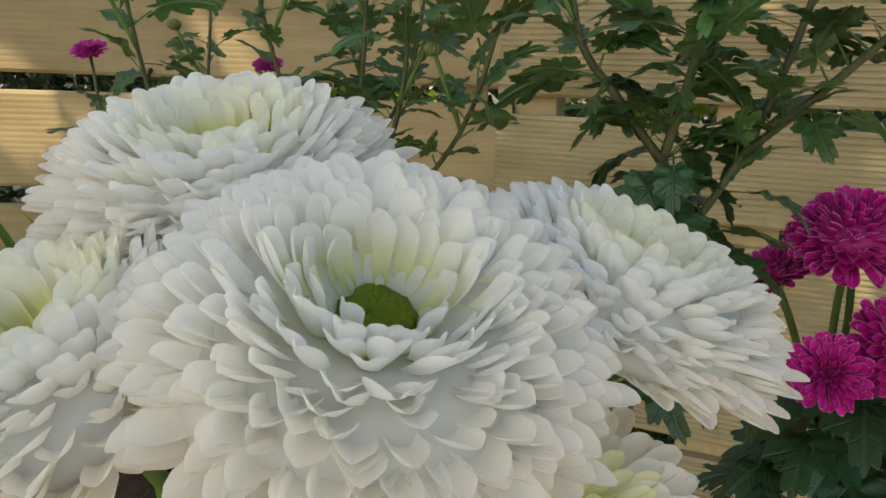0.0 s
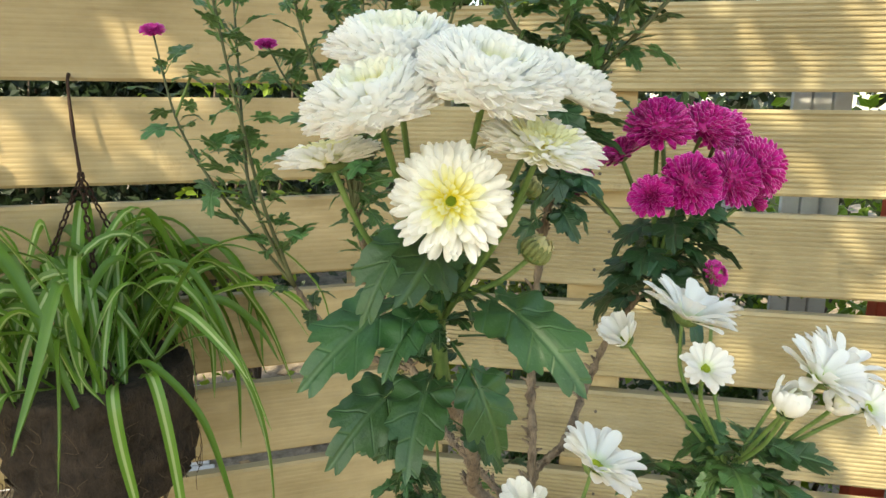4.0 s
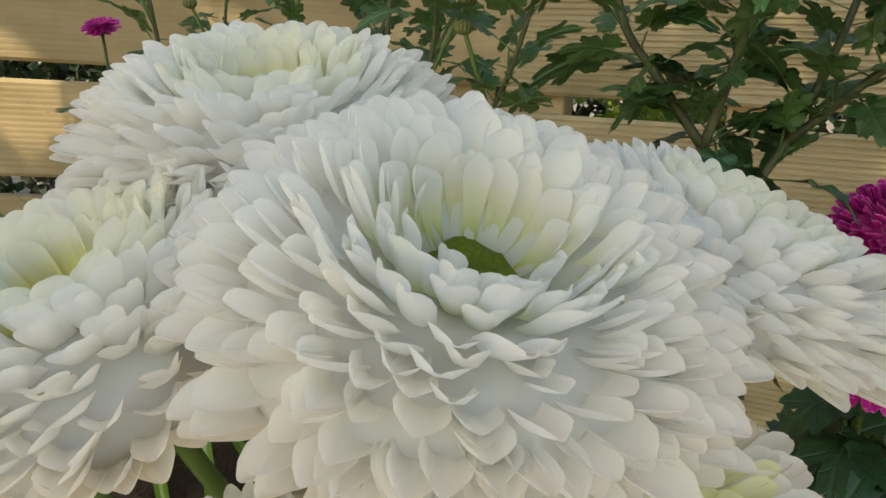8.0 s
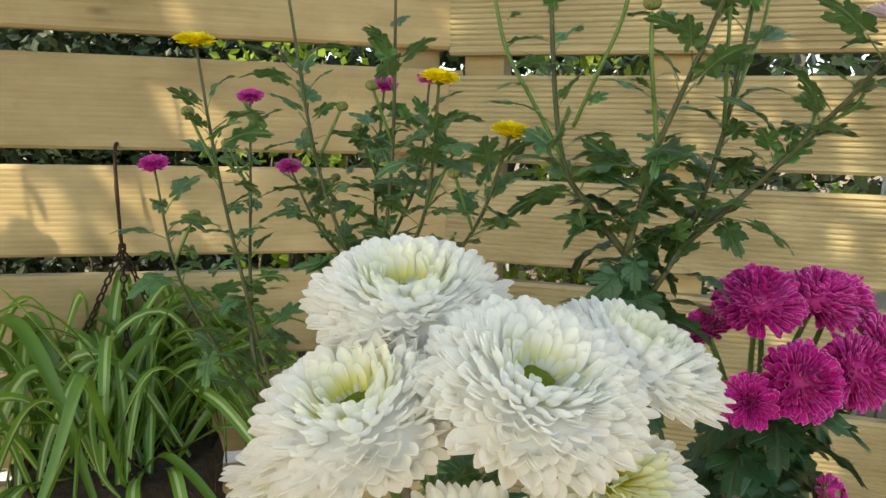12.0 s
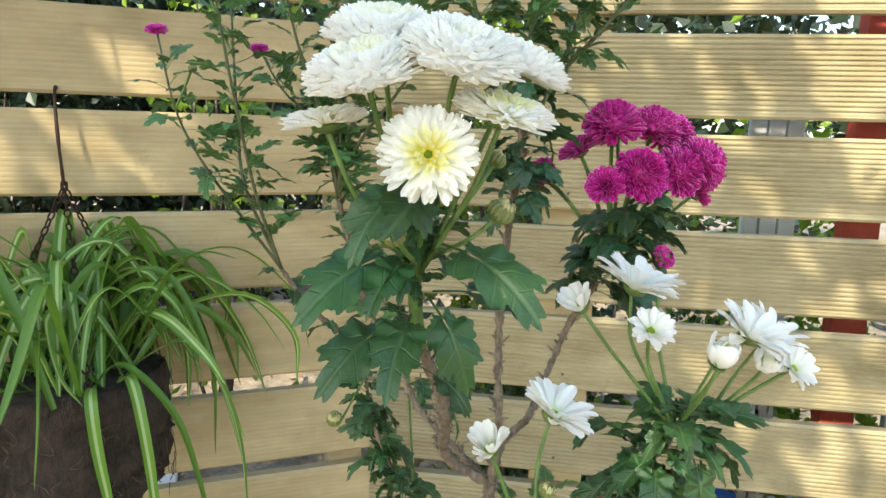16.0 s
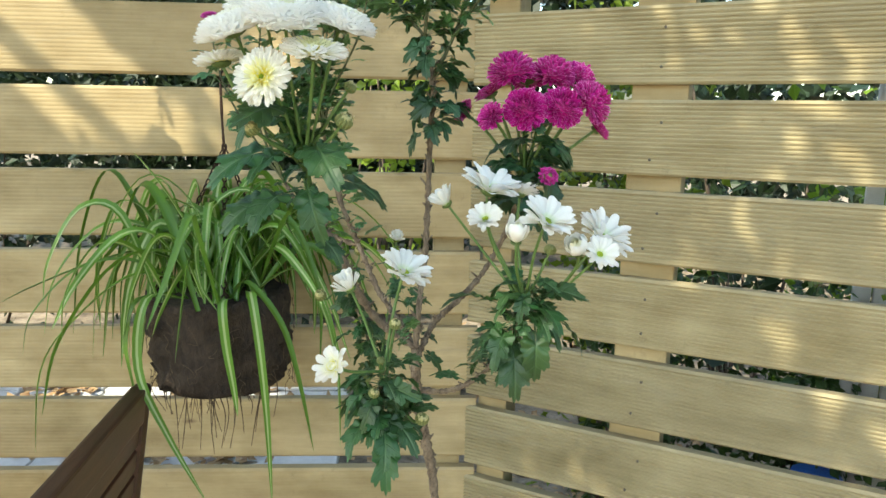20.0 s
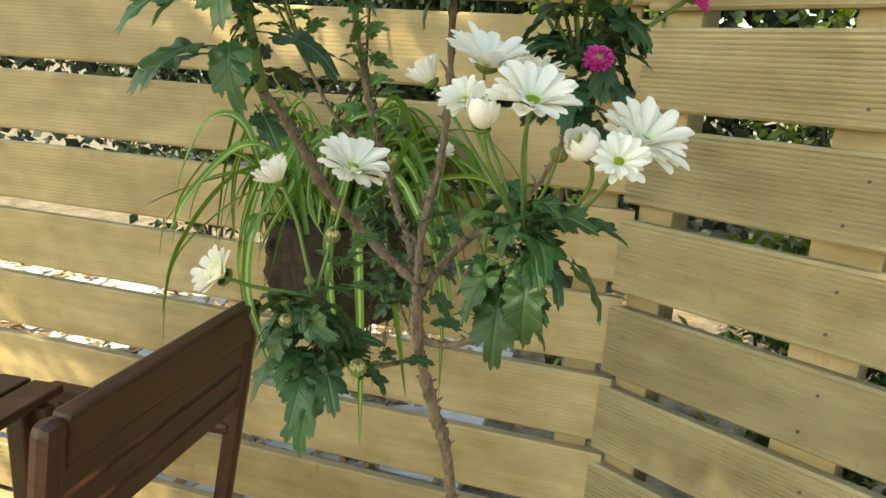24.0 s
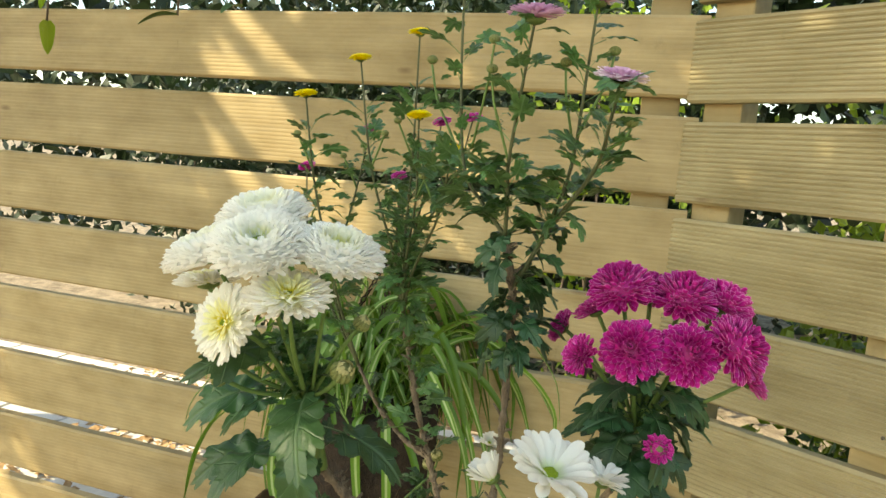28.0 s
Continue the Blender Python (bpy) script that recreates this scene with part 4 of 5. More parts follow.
bud(plant, (0.219, 0.186, 1.069), (0.1, -0.85, 0.35), 0.0062, BUD_TIP_RED, 1.5)
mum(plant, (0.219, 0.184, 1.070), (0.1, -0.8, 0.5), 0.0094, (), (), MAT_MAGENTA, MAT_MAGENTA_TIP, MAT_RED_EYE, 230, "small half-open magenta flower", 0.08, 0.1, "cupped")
stalk_to((0.207, 0.235, 1.05), (0.219, 0.190, 1.067), (0.1, -0.85, 0.35), 0.006, 0.8, 0.001)
PL = [((0.21, 0.225, 1.07), (0.262, 0.223, 1.071)), ((0.212, 0.228, 1.075), (0.255, 0.240, 1.040)), ((0.203, 0.225, 1.075), (0.160, 0.188, 1.080)), ((0.205, 0.222, 1.07), (0.19, 0.165, 1.05)), ((0.208, 0.22, 1.075), (0.235, 0.17, 1.06)), ((0.205, 0.222, 1.06), (0.205, 0.165, 1.03))]
for i, (a, b) in enumerate(PL):
    part("leaf", LEAF["dark"][i % 5], None, plant, "", leaf_pose(a, b))
leafy([(0.203, 0.243, 1.035), (0.207, 0.225, 1.07), (0.21, 0.212, 1.11)], 40, "dark", 0.03, 0.058, 8, -0.1, 0.4)

# white single flowers, upper cluster
NODE_R = (0.190, 0.130, 0.970)
RIGHT = [
    ((0.160, 0.140, 1.062), (0.27, -0.24, 0.93), 0.0275, False, "white daisy-like flower with a yellow-green disc"), ((0.193, 0.083, 1.045), (0.22, -0.48, 0.85), 0.0235, False, ""),
    ((0.247, 0.118, 1.028), (0.40, -0.42, 0.81), 0.0265, False, ""), ((0.154, 0.116, 1.042), (-0.15, -0.62, 0.77), 0.0150, False, ""), ((0.171, 0.080, 1.033), (0.0, -0.30, 0.95), 0.0125, True, "half-open cream bud flower"),
    ((0.127, 0.147, 1.050), (-0.62, -0.05, 0.78), 0.0180, True, ""), ((0.222, 0.094, 1.022), (-0.45, -0.60, 0.66), 0.0130, True, ""), ((0.236, 0.088, 1.020), (0.10, -0.72, 0.62), 0.0150, False, ""), ((0.188, 0.151, 1.058), (0.25, 0.1, 0.95), 0.0170, False, ""),
]
for i, (at, axis, r, cup, lab) in enumerate(RIGHT):
    if i in (4, 6):
        mum(plant, at, axis, r * 0.95, BALL_IN, BALL_OUT, MAT_BUDCREAM, MAT_DAISY, MAT_DISC, 330 + i, lab, 0.10)
    else:
        daisy(plant, at, axis, r, 300 + i, cup, 33 + i % 4, lab)
    node = NODE_R if i not in (2, 6, 7) else (0.212, 0.128, 0.975)
    stalk_to(node, at, axis, r, 0.2, 0.0011)
bud(plant, (0.206, 0.117, 1.018), (0.2, -0.3, 0.9), 0.0048, None)
stalk_to(NODE_R, (0.206, 0.117, 1.018), (0.2, -0.3, 0.9), 0.004, 0.8, 0.001)
RL = [((0.2, 0.135, 0.975), (0.253, 0.151, 0.966)), ((0.196, 0.125, 0.965), (0.199, 0.103, 0.905)), ((0.175, 0.15, 0.965), (0.116, 0.141, 0.973)), ((0.205, 0.13, 0.965), (0.247, 0.12, 0.925)), ((0.185, 0.14, 0.95), (0.150, 0.10, 0.93)), ((0.185, 0.14, 0.95), (0.175, 0.105, 0.89)), ((0.19, 0.13, 0.97), (0.21, 0.075, 0.965)), ((0.185, 0.13, 0.975), (0.16, 0.085, 0.985)), ((0.19, 0.15, 0.95), (0.195, 0.16, 0.885))]
for i, (a, b) in enumerate(RL):
    part("leaf", LEAF["big" if i % 2 else "mid"][i % 5], None, plant, "", leaf_pose(a, b))
leafy([(0.178, 0.165, 0.915), (0.19, 0.132, 0.962), (0.193, 0.122, 0.995)], 46, "mid", 0.024, 0.052, 9, -0.15, 0.45)
leafy([(0.190, 0.132, 0.97), (0.212, 0.125, 0.98)], 12, "small", 0.02, 0.035, 19, 0.3, 0.4)

# white single flowers, lower cluster
NODE_L = (0.076, 0.104, 0.925)
LOWER = [((0.092, 0.116, 1.000), (0.30, -0.28, 0.91), 0.0245, False, ""), ((0.051, 0.109, 0.990), (-0.40, -0.30, 0.86), 0.0175, True, ""), ((0.042, 0.060, 0.946), (-0.50, -0.66, 0.55), 0.0160, False, "small creamy white flower, its middle petals still folded in")]
for i, (at, axis, r, cup, lab) in enumerate(LOWER):
    if i == 2:
        mum(plant, at, axis, r * 0.95, SMALL_IN, SMALL_OUT, MAT_CREAM, MAT_WARM_OUT, MAT_DISC, 343, lab, 0.10)
        stalk_to(NODE_L, at, axis, r, 0.2, 0.0011)
        continue
    daisy(plant, at, axis, r, 340 + i, cup, (35, 14, 15)[i], lab)
    stalk_to(NODE_L, at, axis, r, 0.2, 0.0011)
for at, r, tip in (((0.085, 0.107, 0.962), 0.0046, BUD_TIP), ((0.106, 0.098, 0.888), 0.0055, BUD_TIP), ((0.069, 0.082, 0.917), 0.0042, BUD_TIP), ((0.074, 0.101, 0.935), 0.0032, None), ((0.064, 0.09, 0.925), 0.0028, None)):
    bud(plant, at, (0.2, -0.5, 0.8), r, tip)
    stalk_to((0.076, 0.112, 0.905), at, (0.1, -0.4, 0.9), r, 0.8, 0.0011)
leafy([(0.078, 0.13, 0.87), (0.074, 0.10, 0.905), (0.074, 0.095, 0.93)], 62, "mid", 0.022, 0.046, 12, -0.2, 0.45)
for i, (a, b) in enumerate((((0.076, 0.11, 0.9), (0.115, 0.12, 0.905)), ((0.076, 0.11, 0.89), (0.074, 0.045, 0.850)), ((0.076, 0.11, 0.89), (0.030, 0.06, 0.862)), ((0.076, 0.11, 0.89), (0.115, 0.06, 0.858)), ((0.075, 0.105, 0.905), (0.025, 0.07, 0.90)), ((0.076, 0.11, 0.88), (0.085, 0.07, 0.815)))):
    part("leaf", LEAF["mid"][i % 5], None, plant, "", leaf_pose(a, np.array(a) * 0.25 + np.array(b) * 0.75))

leafy(LOW_STEM, 18, "mid", 0.020, 0.040, 71, 0.1, 0.4, 0.2)
leafy(RIGHT_STEM, 16, "mid", 0.022, 0.044, 72, 0.0, 0.4, 0.35)
leafy([(0.085, 0.115, 0.925), (0.092, 0.118, 0.955)], 12, "small", 0.016, 0.030, 73, 0.3, 0.4)
leafy(MID_STEM[3:], 22, "small", 0.020, 0.038, 74, 0.3, 0.4)

# the shoot behind with small cream buds
leafy(BACK_STEM, 70, "mid", 0.018, 0.040, 13, -0.1, 0.5, 0.35)
for at, r in (((0.052, 0.317, 0.978), 0.0055), ((0.040, 0.335, 0.960), 0.0050), ((0.013, 0.292, 0.936), 0.0062)):
    bud(plant, at, (-0.2, -0.6, 0.7), r, BUD_TIP, 1.6)
    stalk_to(BACK_STEM[-1], at, (-0.1, -0.3, 0.9), r, 0.8, 0.0009)
daisy(plant, (0.092, 0.345, 0.985), (0.1, -0.5, 0.85), 0.013, 361, True)
stalk_to((0.075, 0.285, 0.87), (0.092, 0.345, 0.985), (0, -0.3, 0.95), 0.012, 0.3, 0.001)
leafy([(0.11, 0.23, 0.9), (0.10, 0.29, 0.93), (0.092, 0.34, 0.96)], 18, "mid", 0.02, 0.04, 14, 0.0, 0.5)

# tall shoots with pink flowers
T0 = (0.112, 0.207, 1.185)
TALL = [
    [T0, (0.095, 0.208, 1.205), (0.081, 0.210, 1.226), (0.074, 0.212, 1.28), (0.071, 0.212, 1.345)],
    [T0, (0.113, 0.198, 1.21), (0.113, 0.190, 1.232), (0.120, 0.172, 1.275), (0.126, 0.160, 1.312)],
    [(0.119, 0.212, 1.15), (0.137, 0.203, 1.188), (0.150, 0.200, 1.231), (0.154, 0.194, 1.28), (0.157, 0.190, 1.326)],
    [(0.137, 0.203, 1.188), (0.152, 0.188, 1.21), (0.167, 0.172, 1.235), (0.172, 0.150, 1.258), (0.175, 0.139, 1.276)],
]
for i, path in enumerate(TALL):
    stalk(path, 0.0016, 0.0008, "shoot", MAT_SHOOT)
    leafy(path, 30, "small", 0.022, 0.040, 50 + i, 0.45, 0.30, 0.0)
    leafy(path[:3], 6, "mid", 0.026, 0.038, 60 + i, 0.15, 0.35)
leafy([(0.119, 0.222, 1.105), (0.121, 0.214, 1.14), (0.115, 0.207, 1.20)], 44, "dark", 0.026, 0.044, 55, 0.0, 0.4)
for at, axis, r in (((0.126, 0.160, 1.314), (0, -0.1, 1), 0.0165), ((0.157, 0.190, 1.330), (0.1, 0, 1), 0.0150), ((0.175, 0.138, 1.279), (0.1, -0.25, 0.95), 0.0145), ((0.071, 0.212, 1.348), (0, 0, 1), 0.0150)):
    mum(plant, at, axis, r, (), (), MAT_LILAC, MAT_LILAC if r > 0.016 or at[0] < 0.1 else MAT_PINK, MAT_RED_EYE, int(at[0] * 5000), "domed lilac-pink flower" if r > 0.016 else "", 0.05, sort="button")
for at, to in (((0.098, 0.190, 1.305), (0.085, 0.210, 1.24)), ((0.100, 0.180, 1.286), (0.113, 0.190, 1.232)), ((0.051, 0.220, 1.296), (0.081, 0.210, 1.226)), ((0.169, 0.200, 1.302), (0.152, 0.197, 1.25)), ((0.142, 0.190, 1.293), (0.151, 0.199, 1.24)), ((0.180, 0.180, 1.251), (0.167, 0.172, 1.235)), ((0.183, 0.16, 1.258), (0.168, 0.168, 1.24))):
    bud(plant, at, (0, -0.1, 1), 0.0034, None)
    stalk_to(to, at, (0, 0, 1), 0.0040, 0.8, 0.0008)
    leafy([to, at], 4, "small", 0.010, 0.022, int(at[0] * 9000), 0.5, 0.3)

# leafy shoots with small yellow and magenta flowers
M0 = (0.018, 0.300, 1.102)
M1 = (-0.022, 0.309, 1.050)
SIDE_STEM = [(0.050, 0.286, 0.990), (0.024, 0.297, 0.999), (-0.002, 0.305, 1.020), M1]
wood("branch", SIDE_STEM, 0.0034, 0.0022)
leafy(SIDE_STEM, 10, "mid", 0.018, 0.030, 441, 0.2, 0.4, 0.4)
MID = [
    (((-0.049, 0.315, 1.089), (-0.073, 0.325, 1.126), (-0.089, 0.335, 1.162)), (-0.099, 0.347, 1.216), "m"), (((-0.046, 0.305, 1.108), (-0.049, 0.320, 1.150), (-0.048, 0.345, 1.200)), (-0.047, 0.368, 1.255), "m"),
    (((0.01, 0.32, 1.15), (-0.01, 0.365, 1.18)), (-0.024, 0.391, 1.213), "m"), (((0.018, 0.31, 1.16), (0.022, 0.33, 1.21)), (0.028, 0.340, 1.263), "m"),
    (((0.02, 0.305, 1.16), (0.045, 0.325, 1.21)), (0.055, 0.340, 1.268), "m"), (((0.028, 0.285, 1.14), (0.055, 0.250, 1.19)), (0.066, 0.232, 1.238), "y"),
    (((0.022, 0.285, 1.15), (0.034, 0.260, 1.20)), (0.036, 0.247, 1.261), "y"), (((-0.040, 0.300, 1.105), (-0.052, 0.290, 1.160), (-0.062, 0.283, 1.215)), (-0.070, 0.280, 1.275), "y"),
    (((0.008, 0.295, 1.15), (-0.015, 0.292, 1.22)), (-0.029, 0.290, 1.306), "y"), (((0.018, 0.29, 1.16), (0.022, 0.283, 1.23)), (0.022, 0.280, 1.325), "y"),
]
for i, (via, at, sort) in enumerate(MID):
    root = M1 if i in (0, 1, 7) else M0
    path = [root, *via, at]
    stalk(path, 0.0014, 0.0007, "shoot", MAT_SHOOT)
    leafy([root, *via, (np.array(via[-1]) * 0.4 + np.array(at) * 0.6)], 30, "small", 0.021, 0.039, 400 + i, 0.40, 0.35, 0.1)
    r = 0.0095 if sort == "y" else 0.0085
    tilt = (0.0, -0.35, 0.93) if sort == "y" else (-0.1, -0.5, 0.85)
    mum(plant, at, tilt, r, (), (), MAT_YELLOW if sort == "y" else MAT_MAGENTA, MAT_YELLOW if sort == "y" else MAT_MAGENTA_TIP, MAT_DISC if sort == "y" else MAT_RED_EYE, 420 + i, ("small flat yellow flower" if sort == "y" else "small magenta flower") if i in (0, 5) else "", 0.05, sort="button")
    side = np.array(via[-1]) + np.array((0.012 * (-1) ** i, -0.006, 0.028))
    bud(plant, side, (0, -0.1, 1), 0.003, None)
    stalk([via[-1], side], 0.0009, 0.0008)
leafy([(0.034, 0.298, 1.04), (0.02, 0.30, 1.10), (0.012, 0.30, 1.15)], 34, "small", 0.02, 0.036, 440, 0.1, 0.45, 0.1)

# ---- hanging planter with a spider plant ----
POT = Vector((-0.236, 0.930, 0.0))
POT_R, POT_TOP, POT_LOW = 0.136, 0.780, 0.603
planter = thing("hanging_planter", (POT.x, POT.y, POT_LOW), "dark brown coir root ball hanging by rusted chains", "planter")
hrng = np.random.default_rng(21)


def root_ball():
    n, rings = 48, 12
    verts, faces = [], []
    for i in range(rings + 1):
        s = i / rings
        z = POT_LOW + (POT_TOP - POT_LOW) * s
        r = POT_R * (0.93 + 0.07 * s)
        if i == 0:
            r *= 0.93
        if i == rings:
            r *= 0.96
        for k in range(n):
            w = 2 * math.pi * k / n
            q = r + 0.006 * hrng.standard_normal() + 0.008 * noise.noise((math.cos(w) * 3, math.sin(w) * 3, z * 20))
            verts.append((POT.x + q * math.cos(w), POT.y + q * math.sin(w), z + 0.004 * hrng.standard_normal()))
    for i in range(rings):
        for k in range(n):
            t = (k + 1) % n
            faces.append((i * n + k, i * n + t, (i + 1) * n + t, (i + 1) * n + k))
    faces += [tuple(range(n))[::-1], tuple(rings * n + k for k in range(n))]
    return mesh("root_ball", verts, faces, MAT_COIR)


part("root_ball", root_ball(), None, planter, "matted brown coir and roots")
for i in range(60):
    w = hrng.random() * 6.28
    r = POT_R * 1.01
    z = hrng.uniform(POT_LOW, POT_TOP)
    pts = []
    for s in range(5):
        pts.append((POT.x + (r + 0.003 * hrng.random()) * math.cos(w), POT.y + (r + 0.003 * hrng.random()) * math.sin(w), z - s * hrng.uniform(0.004, 0.012)))
        w += hrng.normal(0, 0.07)
    part("root", tube(pts, 0.0007, 0.0005, 5, 3, 0.2, hrng, "root", MAT_ROOT), None, planter)
for i in range(90):
    w, r = hrng.random() * 6.28, POT_R * hrng.uniform(0.3, 0.95)
    a = np.array((POT.x + r * math.cos(w), POT.y + r * math.sin(w), POT_LOW + 0.01))
    ln = 0.02 + 0.15 * hrng.random() ** 2
    b = a + (hrng.normal(0, 0.01), hrng.normal(0, 0.01), -ln)
    part("root", tube([a, (a + b) / 2 + hrng.normal(0, 0.006, 3), b], 0.0014, 0.0006, 5, 4, 0.2, hrng, "root", MAT_ROOT), None, planter)


def link_mesh():
    verts, faces = [], []
    n, sides = 14, 5
    for i in range(n):
        w = 2 * math.pi * i / n
        c = Vector((0.35 * math.cos(w), 0, 0.62 * math.sin(w)))
        out = Vector((math.cos(w), 0, math.sin(w)))
        for s in range(sides):
            v = 2 * math.pi * s / sides
            verts.append(c + (out * math.cos(v) + Vector((0, 1, 0)) * math.sin(v)) * 0.13)
    for i in range(n):
        for s in range(sides):
            faces.append((i * sides + s, i * sides + (s + 1) % sides, (i + 1) % n * sides + (s + 1) % sides, (i + 1) % n * sides + s))
    return mesh("link", verts, faces, MAT_CHAIN)


LINK = link_mesh()
KNOT = Vector((-0.246, 1.062, 1.050))
part("hanger_wire", tube([(-0.254, 1.135, 1.215), (-0.255, 1.098, 1.196), (-0.253, 1.085, 1.13), (-0.248, 1.066, 1.075), KNOT], 0.0028, 0.0032, 6, 6, 0.25, hrng, "hanger_wire", MAT_CHAIN), None, planter, "dark twisted hanger wire")
for w in (radians(-165), radians(-75), radians(20)):
    end = Vector((POT.x + POT_R * 0.92 * math.cos(w), POT.y + POT_R * 0.92 * math.sin(w), POT_TOP - 0.01))
    d = end - KNOT
    count = int(d.length / 0.0135)
    for i in range(count + 1):
        at = KNOT + d * (i / count)
        part("chain_link", LINK, None, planter, m=facing(at, d, (i % 2) * math.pi / 2 + hrng.normal(0, 0.2), 0.0125))

spider = thing("spider_plant", (POT.x, POT.y, POT_TOP), "spider plant with long arching green and cream-striped leaves", "plant")


def strap(path, wide, name="leaf", mat=MAT_STRAP, twist=0.0):
    """A long grooved leaf along a curve, with its face up."""
    c = spline(path, 5)
    n = len(c)
    tang = np.gradient(c, axis=0)
    tang /= np.linalg.norm(tang, axis=1)[:, None]
    flat = np.array(path[-1]) - np.array(path[0])
    side = np.cross(flat * (1, 1, 0), (0, 0, 1))
    side /= np.linalg.norm(side) + 1e-9
    verts, uvs, faces = [], [], []
    for i in range(n):
        s = i / (n - 1)
        w = wide * min(1, 0.45 + 2.2 * s) * (1 - s**3.5) ** 0.8 / 2 + 0.0004
        up = np.cross(side, tang[i])
        turn = twist * min(1.0, 0.3 + 1.2 * s)
        over, top = side * math.cos(turn) + up * math.sin(turn), up * math.cos(turn) - side * math.sin(turn)
        for k in (-1.0, -0.5, 0.0, 0.5, 1.0):
            verts.append(c[i] + over * k * w + top * abs(k) * w * 0.40)
            uvs.append((0.5 + 0.5 * k, s))
    for i in range(n - 1):
        for k in range(4):
            a = i * 5 + k
            faces.append((a, a + 1, a + 6, a + 5))
    return mesh(name, verts, faces, mat, uvs)


for i in range(105):
    w = hrng.random() * 6.28
    if math.sin(w) < -0.45 and hrng.random() < 0.65:
        w = -w
    ln = hrng.uniform(0.19, 0.38)
    steep = hrng.uniform(0.50, 1.4)
    a = np.array((POT.x + hrng.normal(0, 0.045), POT.y + hrng.normal(0, 0.045), POT_TOP - 0.005))
    out = np.array((math.cos(w), math.sin(w), 0))
    rise = ln * 0.62 * math.sin(steep)
    reach = ln * (0.35 + 0.55 * math.cos(steep))
    sag = hrng.uniform(0.0, 0.14) * (1.2 - 0.6 * math.sin(steep)) * (0.35 if math.sin(w) < -0.55 else 1.0)
    jit = hrng.normal(0, 0.012, 3)
    path = [a, a + out * reach * 0.35 + (0, 0, rise * 0.85), a + out * reach * 0.75 + (0, 0, rise * 1.0) + jit, a + out * reach * 1.12 + (0, 0, rise * 0.55 - sag * 0.7) + jit, a + out * reach * 1.25 + (0, 0, rise * 0.1 - sag * 1.6)]
    for q in path:
        q[1] = min(q[1], 1.085)
    part("leaf", strap(path, hrng.uniform(0.011, 0.0185), twist=hrng.normal(0, 0.8)), None, spider, "pale-striped arching leaf" if i == 0 else "")
F = POT_TOP
LONG = [
    [(-0.17, 0.86, F), (-0.15, 0.78, F + 0.03), (-0.135, 0.755, F - 0.05), (-0.125, 0.75, F - 0.18), (-0.12, 0.75, 0.42)],
    [(-0.20, 0.86, F), (-0.16, 0.80, F + 0.045), (-0.10, 0.77, F - 0.02), (-0.07, 0.76, F - 0.12), (-0.045, 0.76, 0.52)],
    [(-0.28, 0.86, F), (-0.33, 0.79, F + 0.02), (-0.345, 0.77, F - 0.10), (-0.30, 0.76, 0.56), (-0.235, 0.75, 0.43)],
    [(-0.24, 0.9, F), (-0.36, 0.85, F + 0.05), (-0.47, 0.83, F - 0.03), (-0.53, 0.82, F - 0.12), (-0.555, 0.82, 0.50)],
    [(-0.23, 0.93, F), (-0.35, 0.9, F + 0.08), (-0.46, 0.88, F + 0.06), (-0.56, 0.87, F + 0.02), (-0.62, 0.87, F - 0.01)],
    [(-0.2, 0.86, F), (-0.2, 0.785, F + 0.01), (-0.195, 0.775, F - 0.06), (-0.185, 0.775, F - 0.14), (-0.18, 0.775, 0.585)],
    [(-0.24, 0.92, F), (-0.27, 0.90, F + 0.10), (-0.31, 0.88, F + 0.19), (-0.34, 0.87, F + 0.24), (-0.36, 0.86, F + 0.27)],
    [(-0.17, 0.9, F), (-0.08, 0.84, F + 0.06), (-0.03, 0.82, F - 0.01), (-0.005, 0.81, F - 0.12), (0.0, 0.81, 0.50)],
    [(-0.28, 0.86, F), (-0.345, 0.80, F + 0.015), (-0.365, 0.785, F - 0.05), (-0.36, 0.78, F - 0.11), (-0.35, 0.78, 0.60)],
    [(-0.16, 0.92, F), (-0.12, 0.88, F + 0.10), (-0.09, 0.86, F + 0.16), (-0.05, 0.84, F + 0.19), (0.0, 0.83, F + 0.18)],
]
for path in LONG:
    part("leaf", strap([np.array(q, float) for q in path], 0.0155), None, spider)

# ---- garden chair and table ----
chair = thing("garden_chair", (-0.52, 0.53, GROUND), "dark-stained slatted wooden garden chair beside the fence", "chair")


def plank(name, size, at, parent, turn=None, bevel=0.004, label="", mat=None):
    bm = box(bmesh.new(), size, (0, 0, 0), None, bevel)
    return part(name, bm, mat or MAT_STAIN, parent, label, Matrix.Translation(at) @ (turn or Matrix.Identity(4)))


LEAN = Matrix.Rotation(radians(9), 4, "Y")
Y0, Y1, ZT = 0.335, 0.795, 0.645
for y in (Y0, Y1):
    plank("back_post", (0.032, 0.036, 0.93), (-0.352 - 0.069, y, ZT - 0.462), chair, LEAN, 0.0155, "round-topped back post" if y == Y0 else "")
plank("top_rail", (0.028, Y1 - Y0 - 0.03, 0.070), (-0.352, (Y0 + Y1) / 2, ZT - 0.035), chair, LEAN, 0.006)
for i in range(3):
    z = ZT - 0.094 - 0.049 * i
    plank("back_slat", (0.014, Y1 - Y0 - 0.03, 0.040), (-0.352 - (ZT - z) * math.tan(radians(9)) + 0.006, (Y0 + Y1) / 2, z), chair, LEAN, 0.003)
for y in (Y0, Y1):
    plank("armrest", (0.42, 0.045, 0.024), (-0.60, y, 0.385), chair, None, 0.008)
    plank("front_leg", (0.04, 0.034, 0.66), (-0.78, y, GROUND + 0.33), chair, None, 0.006)
